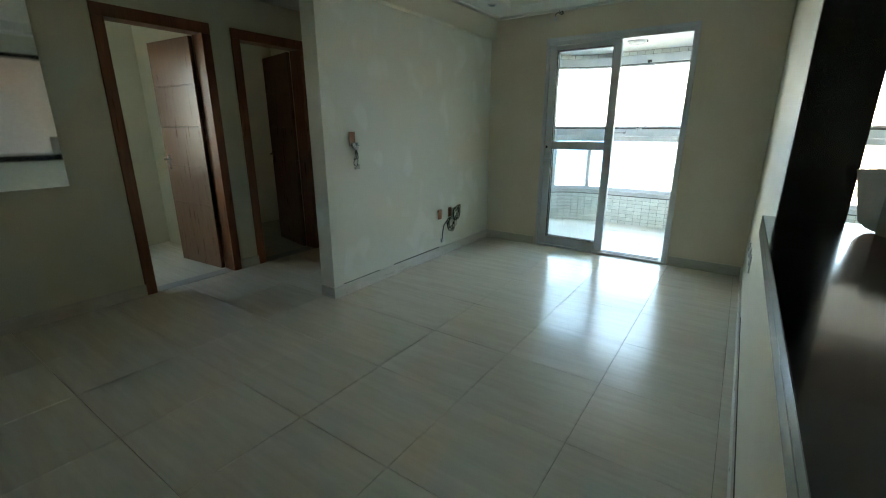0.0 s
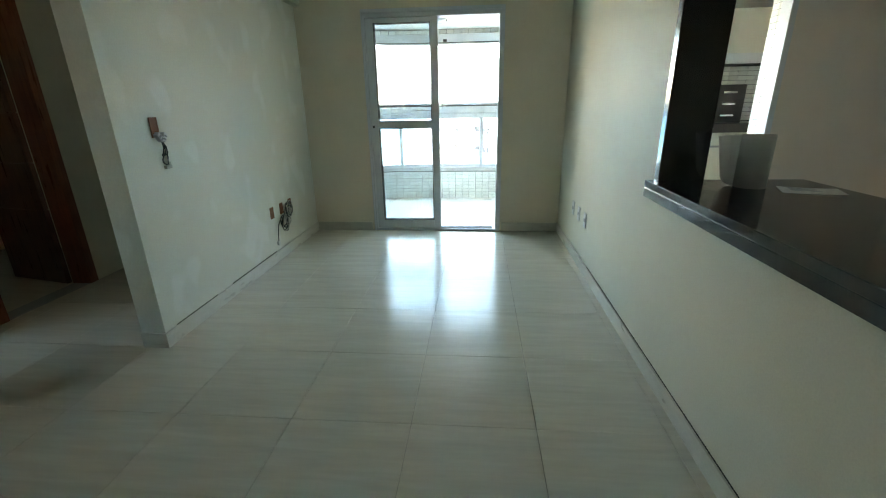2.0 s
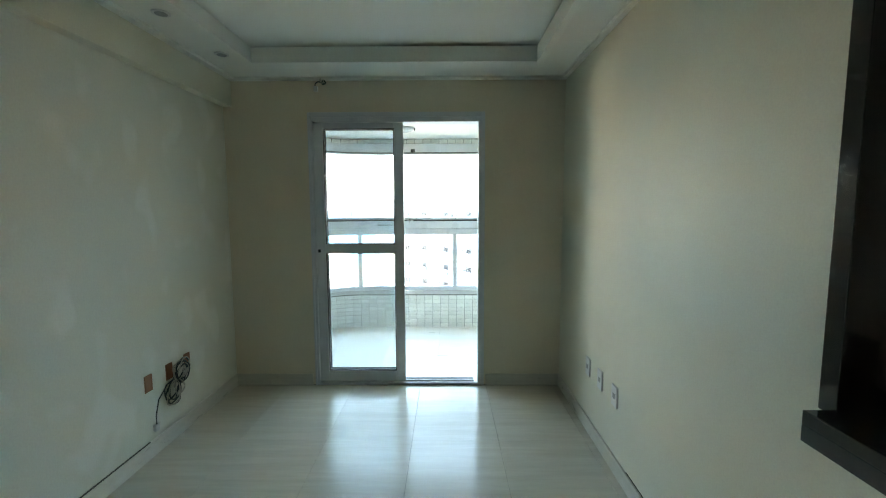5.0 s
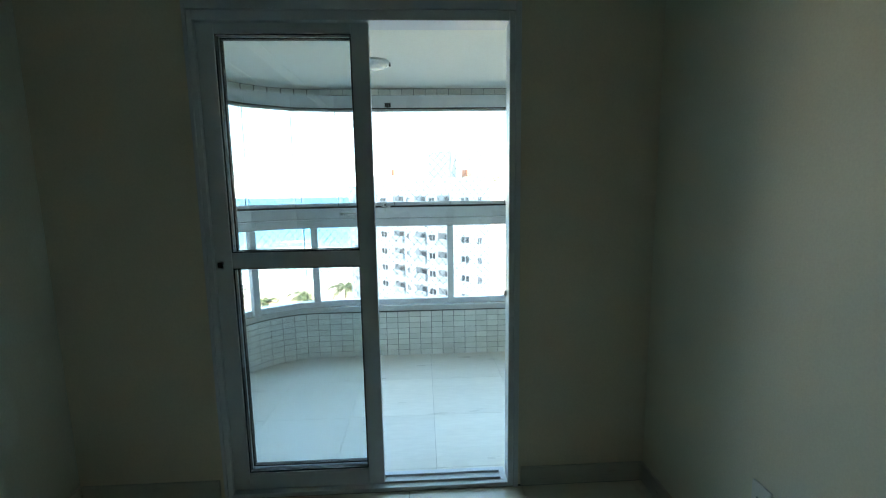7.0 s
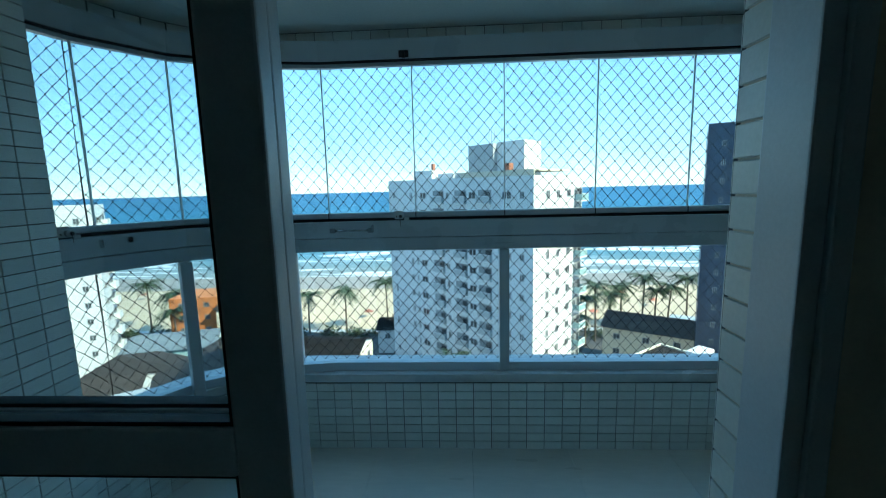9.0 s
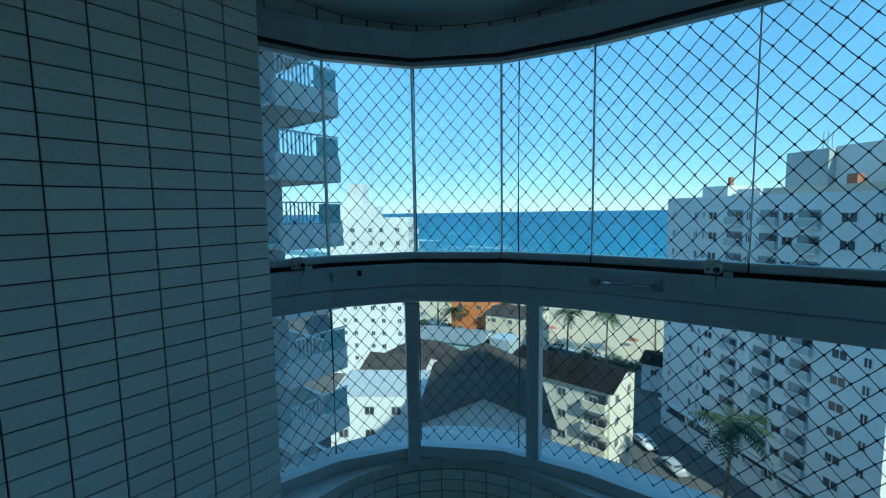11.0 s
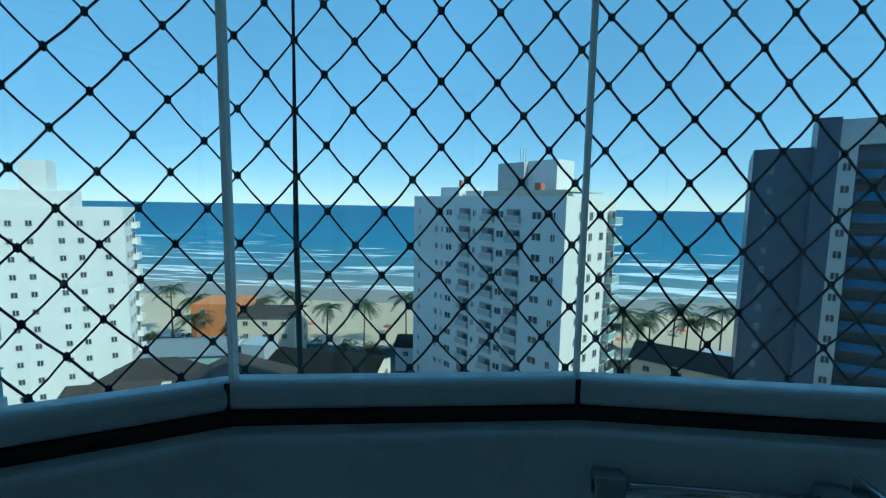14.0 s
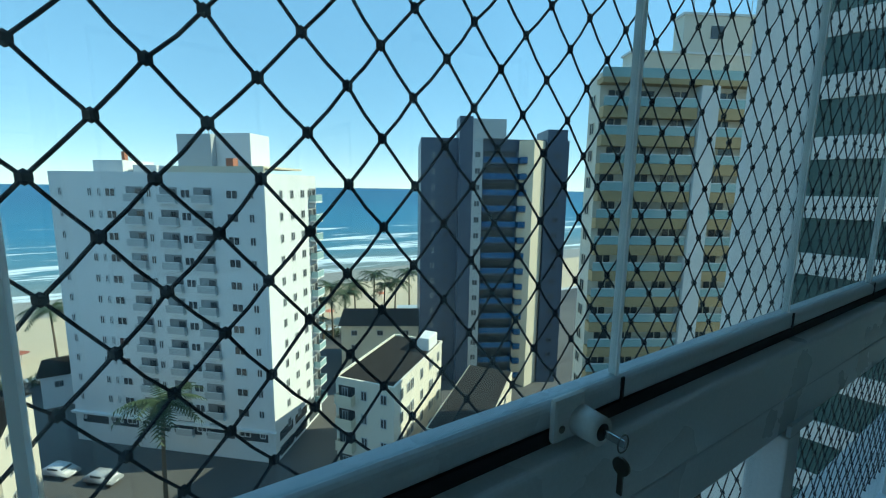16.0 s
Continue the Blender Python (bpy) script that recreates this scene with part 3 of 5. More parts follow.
def junction_box(y, z, w=0.055, h=0.095):
    b = thing("junction_box", "open terracotta junction box in the wall", "junction box", group="junction boxes", m=pose(XL, y, z))
    part("rim", boxes((0.0, 0.006, -w / 2, -w / 2 + 0.006, -h / 2, h / 2), (0.0, 0.006, w / 2 - 0.006, w / 2, -h / 2, h / 2), (0, 0.006, -w / 2 + 0.006, w / 2 - 0.006, h / 2 - 0.006, h / 2), (0, 0.006, -w / 2 + 0.006, w / 2 - 0.006, -h / 2, -h / 2 + 0.006)), M_BOX, b)
    part("back", boxes((0.0, 0.003, -w / 2 + 0.006, w / 2 - 0.006, -h / 2 + 0.006, h / 2 - 0.006)), M_BOX, b)
    return b


junction_box(2.80, 1.252, 0.06, 0.11)
junction_box(4.00, 0.453, 0.06, 0.10)
junction_box(4.19, 0.453, 0.06, 0.10)
junction_box(4.375, 0.456, 0.06, 0.10)
wb = thing("loose_cables", "loose black cables with white connectors hanging from the wall", "cables", m=pose(XL, 2.81, 1.195))
for turn, y, z in ((38, -0.012, 0.004), (-32, 0.022, 0.002)):
    c = part("connector", boxes((0.006, 0.034, -0.014, 0.014, -0.026, 0.026), bevel=0.004), M_PLASTIC, wb)
    c.matrix_local = pose(0, y, z, turn, 0, 0)
    part("terminal_slot", boxes((0.0342, 0.036, -0.009, 0.009, -0.018, -0.008), (0.0342, 0.036, -0.009, 0.009, 0.002, 0.012)), M_GREYP, c)
for k, dy in enumerate((-0.016, 0.0, 0.018)):
    bm = bmesh.new()
    tube(bm, [(0.02, 0.004, -0.02), (0.034, dy * 0.6, -0.05), (0.03, dy, -0.085), (0.022, dy * 1.2, -0.10)], 0.0042, 6)
    smooth(part("cable", bm, M_WIRE, wb))
bm = bmesh.new()
tube(bm, [(0.024 + 0.004 * math.sin(k), 0.022 * math.sin(k * math.pi / 8), -0.122 + 0.03 * math.cos(k * math.pi / 8)) for k in range(17)], 0.0036, 6)
smooth(part("cable", bm, M_WIRE, wb))
part("terminal", boxes((0.006, 0.024, -0.006, 0.042, -0.178, -0.158), (0.006, 0.018, 0.03, 0.046, -0.165, -0.14), bevel=0.003), M_WIRE2, wb)
wire_bundle("wire_tangle", "tangle of dark and pale wires hanging from junction boxes", pose(XL, 4.22, 0.385), 4, 16, 0.2, 0.19)
wire_bundle("wire_stub", "short black wires poking out above the door", pose(-1.13, YD, 2.455, 0, 0, -90), 9, 3, 0.02, 0.05)


def switch_plate(y, z):
    s = thing("switch_plate", "white switch plate on the cream wall", "switch", group="switch plates", m=pose(XR, y, z))
    part("plate", boxes((-0.009, 0, -0.037, 0.037, -0.06, 0.06), bevel=0.003), M_PLASTIC, s)
    part("outlet", boxes((-0.0115, -0.0085, -0.014, 0.014, -0.014, 0.014), bevel=0.001), M_GREYP, s)


for y in (4.32, 4.10, 3.875):
    switch_plate(y, 0.435)

# ---------- balcony ----------
ZB = 2.32                              # balcony ceiling
ARC_C, ARC_R = Vector((-1.2, 6.2)), 0.68


def curve_line(x_end, step=10, inside=0.0):
    """Plan line of the parapet: a quarter circle, then straight along x."""
    pts = [tuple(ARC_C + (ARC_R - inside) * Vector((-math.cos(radians(a)), math.sin(radians(a))))) for a in range(0, 91, step)]
    return pts + [(x_end, ARC_C.y + ARC_R - inside)]


GLASS_LINE = [(-2.0, 5.95), (-1.889, 6.339), (-1.686, 6.635), (-1.367, 6.82)] + [(-1.012 + 0.484 * k, 6.88) for k in range(10)]
structure("balcony_floor", boxes((-2.1, 3.75, 5.19, 7.1, -0.18, -0.022), (XR + 0.14, 3.75, 4.65, 5.19, -0.18, -0.022)), M_GROUT, "pale tiled balcony floor", "floor")
bm = bmesh.new()
ribbon(bm, [(-1.87, 5.95)] + curve_line(3.6, 6, 0.06), -0.02, 0.405, 0.0, 0.22)
parapet = structure("parapet", bm, M_JOINT, "curved low parapet clad in small off-white tiles", "parapet")
bm = bmesh.new()
ribbon(bm, [(-1.87, 5.95)] + curve_line(3.6, 6, 0.06), 0.405, 0.452, -0.02, 0.26)
structure("sill", bm, M_SILL, "grey marble sill on the parapet", "sill")
wallL = structure("wall_balcony_west", boxes((-2.1, -1.7, 5.19, 5.97, -0.02, 2.6)), M_JOINT, "balcony side wall clad in small off-white tiles")
structure("wall_balcony_east", boxes((3.6, 3.75, 6.2, 7.05, -0.02, 2.6)), M_WALL, "plain balcony end wall")
structure("wall_balcony_step", boxes((XR + 0.14, XR + 0.28, 4.65, 5.19, -0.02, 2.6)), M_KITCHEN, "return wall between the rooms")
structure("ceiling_balcony", boxes((-2.1, 3.75, 5.19, 7.08, ZB, 2.6), (XR + 0.14, 3.75, 4.65, 5.19, ZB, 2.6)), M_CEIL, "white balcony ceiling", "ceiling")
# tiled downstand over the glazing
bm = bmesh.new()
ribbon(bm, GLASS_LINE[:1] + curve_line(3.6, 10)[1:], 2.245, ZB, 0.03, 0.16)
downstand = structure("downstand", bm, M_JOINT, "tiled edge beam above the balcony glazing", "beam")

glz = thing("balcony_glazing", "frameless folding glass screen over an aluminium balustrade", "glazing", kind="structure")
for nm, z0, z1, a, b, m in (("top_rail", 2.15, 2.25, -0.045, 0.045, M_ALU2), ("top_gasket", 2.143, 2.15, -0.04, 0.03, M_BLACK), ("top_channel", 2.125, 2.143, -0.016, 0.016, M_ALU2),
                         ("bottom_channel", 1.331, 1.362, -0.012, 0.012, M_ALU2), ("gasket", 1.316, 1.331, -0.009, 0.012, M_BLACK), ("hand_rail", 1.225, 1.316, -0.034, 0.04, M_ALU2), ("lower_beam", 1.15, 1.2235, -0.028, 0.034, M_ALU2), ("bottom_rail", 0.452, 0.50, -0.025, 0.025, M_ALU)):
    bm = bmesh.new()
    if nm in ("bottom_channel", "hand_rail", "lower_beam"):
        moulded(bm, GLASS_LINE, z0, z1, a, b, 0.011 if nm == "bottom_channel" else 0.008)
    else:
        ribbon(bm, GLASS_LINE, z0, z1, a, b)
    part(nm, bm, m, glz)
for k, (a, b) in enumerate(zip(GLASS_LINE, GLASS_LINE[1:])):
    for z0, z1, g in ((1.362, 2.13, 0.004), (0.50, 1.152, 0.0)):
        bm = bmesh.new()
        a2, b2 = Vector(a), Vector(b)
        d = (b2 - a2).normalized() * g
        ribbon(bm, [tuple(a2 + d), tuple(b2 - d)], z0, z1, -0.004, 0.004)
        p = part("pane", bm, M_GLASSD if z0 > 1 else M_GLASS, glz)
        p.visible_shadow = False
    if k:
        bm = boxes((a[0] - 0.0025, a[0] + 0.0025, a[1] - 0.0052, a[1] + 0.005, 1.332, 2.125))
        part("joint_strip", bm, M_STRIP, glz)
        part("channel_joint", boxes((a[0] - 0.0025, a[0] + 0.0025, a[1] - 0.0135, a[1] - 0.0115, 1.332, 1.3625)), M_BLACK, glz)
for x, y, ang in ((-1.665, 6.578, 47), (-1.232, 6.852, 8), (-0.05, 6.87, 0), (1.18, 6.87, 0), (2.36, 6.87, 0)):
    p = part("post", boxes((-0.027, 0.027, -0.03, 0.03, 0.452, 1.1505), bevel=0.004), M_ALU2, glz)
    p.matrix_local = pose(x, y, 0, 0, 0, ang)
    p = part("post_bracket", boxes((-0.05, 0.05, -0.037, -0.0305, 1.165, 1.185), bevel=0.001), M_ALU2, glz)
    p.matrix_local = pose(x, y, 0, 0, 0, ang)

# safety net outside the glass, one net with knots
CW, CH = 0.032, 0.0372                  # half a mesh across and up
NET_X, NET_Z = 0.0134, 0.0091


def net_line():
    """Columns of knots along the glazing, numbered so that they fall evenly on the straight stretch."""
    raw = [Vector(p) + n * 0.06 for p, n in zip(GLASS_LINE, normals(GLASS_LINE))]
    lengths = [(b - a).length for a, b in zip(raw, raw[1:])]
    start = raw[4].x - sum(lengths[:4])
    out, c, s0 = {}, math.ceil((start - NET_X) / CW), 0.0
    for a, b, L in zip(raw, raw[1:], lengths):
        while NET_X + c * CW - start < s0 + L:
            out[c] = a + (b - a) * ((NET_X + c * CW - start - s0) / L)
            c += 1
        s0 += L
    return out


plan = net_line()
rng = random.Random(5)
r_low, r_high = math.ceil((0.47 - NET_Z) / CH), math.floor((2.19 - NET_Z) / CH)
verts, faces = [], []


def strand(p, q, r):
    d = (q - p).normalized()
    s = d.cross(Vector((0.3, 0.9, 0.1))).normalized()
    u = d.cross(s)
    i = len(verts)
    for c in (p, q):
        for k in range(4):
            verts.append(tuple(c + (s * math.cos(k * math.pi / 2) + u * math.sin(k * math.pi / 2)) * r))
    for k in range(4):
        faces.append((i + k, i + (k + 1) % 4, i + 4 + (k + 1) % 4, i + 4 + k))


def knot(p, r):
    i = len(verts)
    for d in ((1, 0, 0), (0, 1, 0), (-1, 0, 0), (0, -1, 0)):
        verts.append((p.x + d[0] * r, p.y + d[1] * r, p.z - r * 0.55))
        verts.append((p.x + d[0] * r, p.y + d[1] * r, p.z + r * 0.55))
    verts.append((p.x, p.y, p.z - r * 1.25))
    verts.append((p.x, p.y, p.z + r * 1.25))
    for k in range(4):
        a, b = i + 2 * k, i + 2 * ((k + 1) % 4)
        faces.extend(((a, b, b + 1, a + 1), (i + 8, b, a), (i + 9, a + 1, b + 1)))


grid = {}
for c, p in plan.items():
    for r in range(r_low, r_high + 1):
        if (c + r) % 2 == 0:
            sag = 0.0018
            grid[c, r] = Vector((p.x + rng.uniform(-sag, sag), p.y + rng.uniform(-sag, sag), NET_Z + r * CH + rng.uniform(-sag, sag)))
for (c, r), p in grid.items():
    knot(p, 0.0042)
    for dc in (-1, 1):
        q = grid.get((c + dc, r + 1))
        if q is not None:
            mid = (p + q) / 2 + Vector((rng.uniform(-0.001, 0.001), 0, -0.0012))
            strand(p, mid, 0.0014)
            strand(mid, q, 0.0014)
me = bpy.data.meshes.new("safety_net")
me.from_pydata(verts, [], faces)
me.materials.append(M_NET)
net = tagged(new("safety_net", me), "black knotted safety net stretched outside the glass", "net", kind="stuff")
for p in (Vector((-1.342, 6.925)), Vector((-1.735, 6.705)), Vector((-1.975, 6.40))):
    bm = bmesh.new()
    tube(bm, [(p.x, p.y, 0.46), (p.x + 0.004, p.y, 0.9), (p.x - 0.004, p.y, 1.5), (p.x, p.y, 2.2)], 0.0035, 6)
    tagged(part("net_cord", bm, M_NET), "dark vertical cord tightening the net", "cord", group="net cords")


def window_lock(x, y, ang, keys):
    t = thing("window_lock", "white cylinder lock with a key on the glass rail" if keys else "white cylinder lock on the glass rail", "lock", m=pose(x, y, 1.345, 0, 0, ang) @ Matrix.Scale(0.66, 4))
    part("lock_plate", boxes((-0.034, 0.034, -0.012, 0.0, -0.034, 0.036), bevel=0.007), M_PLASTIC, t)
    bm = bmesh.new()
    cyl(bm, (0.022, -0.011, -0.008), (0.022, -0.052, -0.008), 0.024, 0.022, 24)
    smooth(part("lock_barrel", bm, M_PLASTIC, t))
    bm = bmesh.new()
    cyl(bm, (0.022, -0.0525, -0.008), (0.022, -0.0535, -0.008), 0.013, n=18)
    part("keyhole", bm, M_BLACKM, t)
    part("bolt", boxes((0.045, 0.085, -0.02, -0.004, -0.045, -0.02), bevel=0.005), M_PLASTIC, t)
    bm = bmesh.new()
    cyl(bm, (-0.018, -0.0122, -0.012), (-0.018, -0.0135, -0.012), 0.006, n=12)
    part("screw", bm, M_STEEL, t)
    if keys:
        bm = bmesh.new()
        box(bm, 0.0205, 0.0235, -0.09, -0.054, -0.014, -0.002, bevel=0.001)
        part("key", bm, M_CHROME, t, "key standing in the lock")
        bm = bmesh.new()
        tube(bm, [(0.022 + 0.012 * math.sin(a), -0.086, -0.02 - 0.013 * math.cos(a) + 0.012) for a in [k * math.pi / 8 for k in range(17)]], 0.0012, 6)
        part("key_ring", bm, M_STEEL, t)
        bm = bmesh.new()
        cyl(bm, (0.020, -0.086, -0.042), (0.024, -0.086, -0.042), 0.013, n=18)
        box(bm, 0.0205, 0.0235, -0.090, -0.082, -0.085, -0.05)
        part("spare_key", bm, M_STEEL, t, "dark spare key hanging from the ring")
    else:
        bm = bmesh.new()
        box(bm, 0.021, 0.024, -0.057, -0.053, -0.065, -0.02, bevel=0.001)
        part("key", bm, M_STEEL, t)
    return t


window_lock(-0.622, 6.868, 0, True)
window_lock(-1.905, 6.2, 70, False)


def rail_bolt(x, y, ang):
    t = thing("rail_bolt", "long aluminium slide bolt on the hand rail", "bolt", m=pose(x, y, 1.268, 0, 0, ang))
    bm = bmesh.new()
    cyl(bm, (0, -0.012, 0), (0.24, -0.012, 0), 0.006, n=10)
    smooth(part("rod", bm, M_CHROME, t))
    for xx in (0.0, 0.21):
        part("bracket", boxes((xx, xx + 0.03, -0.02, 0.0, -0.013, 0.013), bevel=0.003), M_GREYP, t)
    part("finger_grip", boxes((0.235, 0.243, -0.055, -0.012, -0.004, 0.03), bevel=0.002), M_CHROME, t)


rail_bolt(-1.0, 6.846, 0)
rail_bolt(-1.96, 6.1, 74)
hb = thing("sash_hook", "small black hook under the top rail", "hook", m=pose(-0.56, 6.833, 2.165))
part("hook_plate", boxes((-0.025, 0.025, -0.012, 0, -0.012, 0.022), bevel=0.003), M_BLACKM, hb)
part("hook_grip", boxes((-0.008, 0.008, -0.032, -0.012, -0.02, 0.012), bevel=0.003), M_BLACKM, hb)
hb2 = thing("rail_clip", "small black clip on the glass rail", "clip", m=pose(-1.82, 6.43, 1.29, 0, 0, 55))
part("clip_body", boxes((-0.008, 0.008, -0.04, -0.01, -0.014, 0.01), bevel=0.002), M_BLACKM, hb2)

bl = thing("balcony_lamp", "round flush ceiling lamp with frosted glass", "lamp", m=pose(-0.60, 6.16, ZB))
bm = bmesh.new()
cyl(bm, (0, 0, -0.02), (0, 0, 0), 0.108, 0.112, 36)
smooth(part("lamp_ring", bm, M_PLASTIC, bl))
bm = bmesh.new()
prof = [(0.096, -0.0202), (0.085, -0.032), (0.06, -0.04), (0.03, -0.044), (0.004, -0.045)]
rings = [[bm.verts.new((r * math.cos(k * math.pi / 16), r * math.sin(k * math.pi / 16), z)) for k in range(32)] for r, z in prof]
for a, b in zip(rings, rings[1:]):
    for k in range(32):
        bm.faces.new((a[k], a[(k + 1) % 32], b[(k + 1) % 32], b[k]))
bm.faces.new(rings[-1])
smooth(part("diffuser", bm, M_FROST, bl))
part("lamp_clip", boxes((0.106, 0.118, -0.008, 0.008, -0.028, -0.004), bevel=0.002), M_BLACKM, bl)

dr = thing("floor_drain", "round grey floor drain in the balcony tiles", "drain", m=pose(-1.38, 5.56, 0.0))
bm = bmesh.new()
cyl(bm, (0, 0, 0.0005), (0, 0, 0.006), 0.055, 0.05, 28)
part("rim", bm, M_CHROME, dr)
part("grate", boxes(*[(-0.035, 0.035, -0.035 + 0.014 * k, -0.028 + 0.014 * k, 0.0062, 0.0075) for k in range(6)]), M_BLACKM, dr)
# wrapped pipe ends at the foot of the tiled wall
bag = thing("wrapped_pipes", "pipe ends wrapped in white polythene with a black cable", "pipes", m=pose(-1.69, 5.87, 0))
bm = bmesh.new()
for k, (dy, top) in enumerate(((-0.06, 0.24), (-0.02, 0.27), (0.03, 0.26), (0.07, 0.22))):
    tube(bm, [(0.0, dy * 0.6, top - 0.03), (0.035, dy * 0.8, top), (0.055, dy, top - 0.05), (0.05, dy * 1.1, top - 0.11), (0.03, dy * 0.6, top - 0.16)], 0.026, 8, 0.012)
smooth(part("wrap", bm, M_BAG, bag))
bm = bmesh.new()
tube(bm, [(0.04, 0.0, 0.12), (0.09, 0.03, 0.10), (0.13, 0.05, 0.05), (0.12, 0.02, 0.012), (0.06, -0.05, 0.008)], 0.006, 8)
smooth(part("cable", bm, M_WIRE, bag))

# barbecue niche at the far end of the balcony
bbq = thing("barbecue", "white barbecue with a tiled niche, hood and black drawers", "barbecue", m=pose(2.35, 5.50, 0))
part("base", boxes((0, 1.24, 0.05, 1.2, -0.02, 1.0)), M_WALL, bbq, "white plastered base")
part("base_trim", boxes((0, 1.24, 0.03, 0.05, 0.84, 0.86), (0, 1.24, 0.03, 0.05, 0.40, 0.42)), M_GREYB0, bbq)
part("worktop", boxes((-0.02, 1.24, 0, 1.2, 1.0, 1.10), bevel=0.004), M_GRANITE, bbq, "dark granite worktop")
part("hood", boxes((0, 1.24, 0.02, 1.2, 1.76, 2.22), bevel=0.004), M_WALL, bbq, "white plastered hood")
part("hood_trim", boxes((-0.01, 1.24, -0.01, 0.02, 1.70, 1.80), bevel=0.004), M_PLASTIC, bbq)
part("niche_back", boxes((0, 1.24, 0.60, 1.2, 1.10, 1.76)), M_JOINT, bbq)
dw = part("drawer_box", boxes((0.10, 0.46, 0.12, 0.55, 1.10, 1.50), bevel=0.006), M_BLACKM, bbq, "black steel drawer box")
for k in range(3):
    part("drawer_handle", boxes((0.22, 0.36, 0.095, 0.12, 1.17 + 0.12 * k, 1.19 + 0.12 * k), bevel=0.003), M_CHROME, dw)

# ---------- outside ----------
G = -35.5
M_GROUND = mat("dusty urban ground", (0.13, 0.125, 0.115), 0.9, color2=(0.075, 0.075, 0.073), scale=0.06, grain=0.8, world_space=True)
M_ROAD = mat("worn asphalt", (0.075, 0.078, 0.08), 0.85, color2=(0.05, 0.052, 0.055), scale=0.2, grain=3, world_space=True)
M_SAND = mat("pale beach sand", (0.62, 0.50, 0.33), 0.9, color2=(0.50, 0.41, 0.28), scale=0.03, grain=0.35, stretch=(0.4, 1, 1), world_space=True)
M_WET = mat("wet sand", (0.33, 0.28, 0.21), 0.45, color2=(0.26, 0.23, 0.18), scale=0.03, grain=0.3, stretch=(0.3, 1, 1), world_space=True)
M_WHITEB = mat("weathered white render", (0.78, 0.78, 0.76), 0.8, color2=(0.70, 0.71, 0.70), scale=0.35, grain=4, stretch=(1, 1, 0.3))
M_CREAMB = mat("cream render", (0.74, 0.66, 0.50), 0.8, color2=(0.66, 0.58, 0.44), scale=0.4, grain=4, stretch=(1, 1, 0.3))
M_CREAMB2 = mat("pale cream render", (0.78, 0.72, 0.60), 0.8, color2=(0.70, 0.65, 0.54), scale=0.4, grain=4, stretch=(1, 1, 0.3))
M_ORANGE = mat("orange render", (0.66, 0.24, 0.075), 0.8, color2=(0.56, 0.20, 0.065), scale=0.5, grain=4)
M_NAVY = mat("dark blue tiled cladding", (0.07, 0.10, 0.155), 0.4, color2=(0.052, 0.075, 0.12), scale=0.5, grain=6)
M_GREYB = mat("light grey tiled cladding", (0.50, 0.52, 0.52), 0.6, color2=(0.44, 0.46, 0.46), scale=0.5, grain=6)
M_LGREY = mat("pale grey render", (0.66, 0.68, 0.68), 0.8, color2=(0.60, 0.62, 0.63), scale=0.5, grain=5, stretch=(1, 1, 0.3))
M_YELLOW = mat("ochre render", (0.50, 0.37, 0.19), 0.8, color2=(0.43, 0.32, 0.165), scale=0.4, grain=5)
M_BLUEB = mat("bright blue balcony glass", (0.025, 0.14, 0.34), 0.25, color2=(0.02, 0.09, 0.22), scale=1)
M_TEAL = mat("greenish balcony glass", (0.37, 0.53, 0.53), 0.15, color2=(0.31, 0.46, 0.47), scale=0.5)
M_GREENG = mat("green tinted glazing", (0.10, 0.17, 0.165), 0.15, color2=(0.06, 0.11, 0.11), scale=0.35, grain=2, rnd=0.2)
M_DARKG = mat("dark window glass", (0.035, 0.045, 0.055), 0.12, color2=(0.10, 0.11, 0.12), scale=0.8, grain=2, rnd=0.35)
# loggia backs are flat: the recess shade is put into this grey
M_SHADOW = mat("painted loggia shade", (0.36, 0.37, 0.36), 0.8, color2=(0.20, 0.21, 0.22), scale=1.2, rnd=0.3)
M_ROOF = mat("dark bitumen roof", (0.040, 0.037, 0.034), 0.9, color2=(0.026, 0.025, 0.024), spec=0.1, scale=0.5, grain=5, stretch=(3, 1, 1))
M_BROOF = mat("brown fibre roof", (0.15, 0.125, 0.105), 0.85, color2=(0.095, 0.082, 0.072), scale=0.6, grain=5, stretch=(3, 1, 1))
M_METROOF = mat("pale metal roof", (0.45, 0.50, 0.52), 0.4, color2=(0.36, 0.42, 0.45), scale=0.8, grain=6, stretch=(4, 1, 1))
M_TERRA = mat("terracotta roof", (0.42, 0.17, 0.10), 0.8, color2=(0.34, 0.14, 0.08), scale=1, grain=6)
M_BARK = mat("palm bark", (0.17, 0.13, 0.09), 0.9, grain=8, scale=2)
M_FROND = mat("palm frond green", (0.050, 0.078, 0.028), 0.65, color2=(0.032, 0.052, 0.02), scale=2, island=0.25)
M_CANOPY = mat("beach umbrella cloth", (0.65, 0.20, 0.12), 0.8, rnd=0.6)

structure("ground", boxes((-4900, 4900, -4900, 4900, G - 1.0, G)), M_GROUND, "dusty town ground reaching the horizon", "ground")
structure("beach", boxes((-2500, 2500, 112, 182, G, G + 0.15)), M_SAND, "pale sandy beach", "beach")
structure("beach_wet", boxes((-2500, 2500, 158, 184, G + 0.15, G + 0.2)), M_WET, "wet sand along the waterline", "beach")
structure("road", boxes((-600, 600, 100, 110, G, G + 0.03)), M_ROAD, "seafront asphalt road", "road")
structure("pavement", boxes((-600, 600, 110, 112, G, G + 0.16)), M_GREYB, "pale seafront pavement", "pavement")

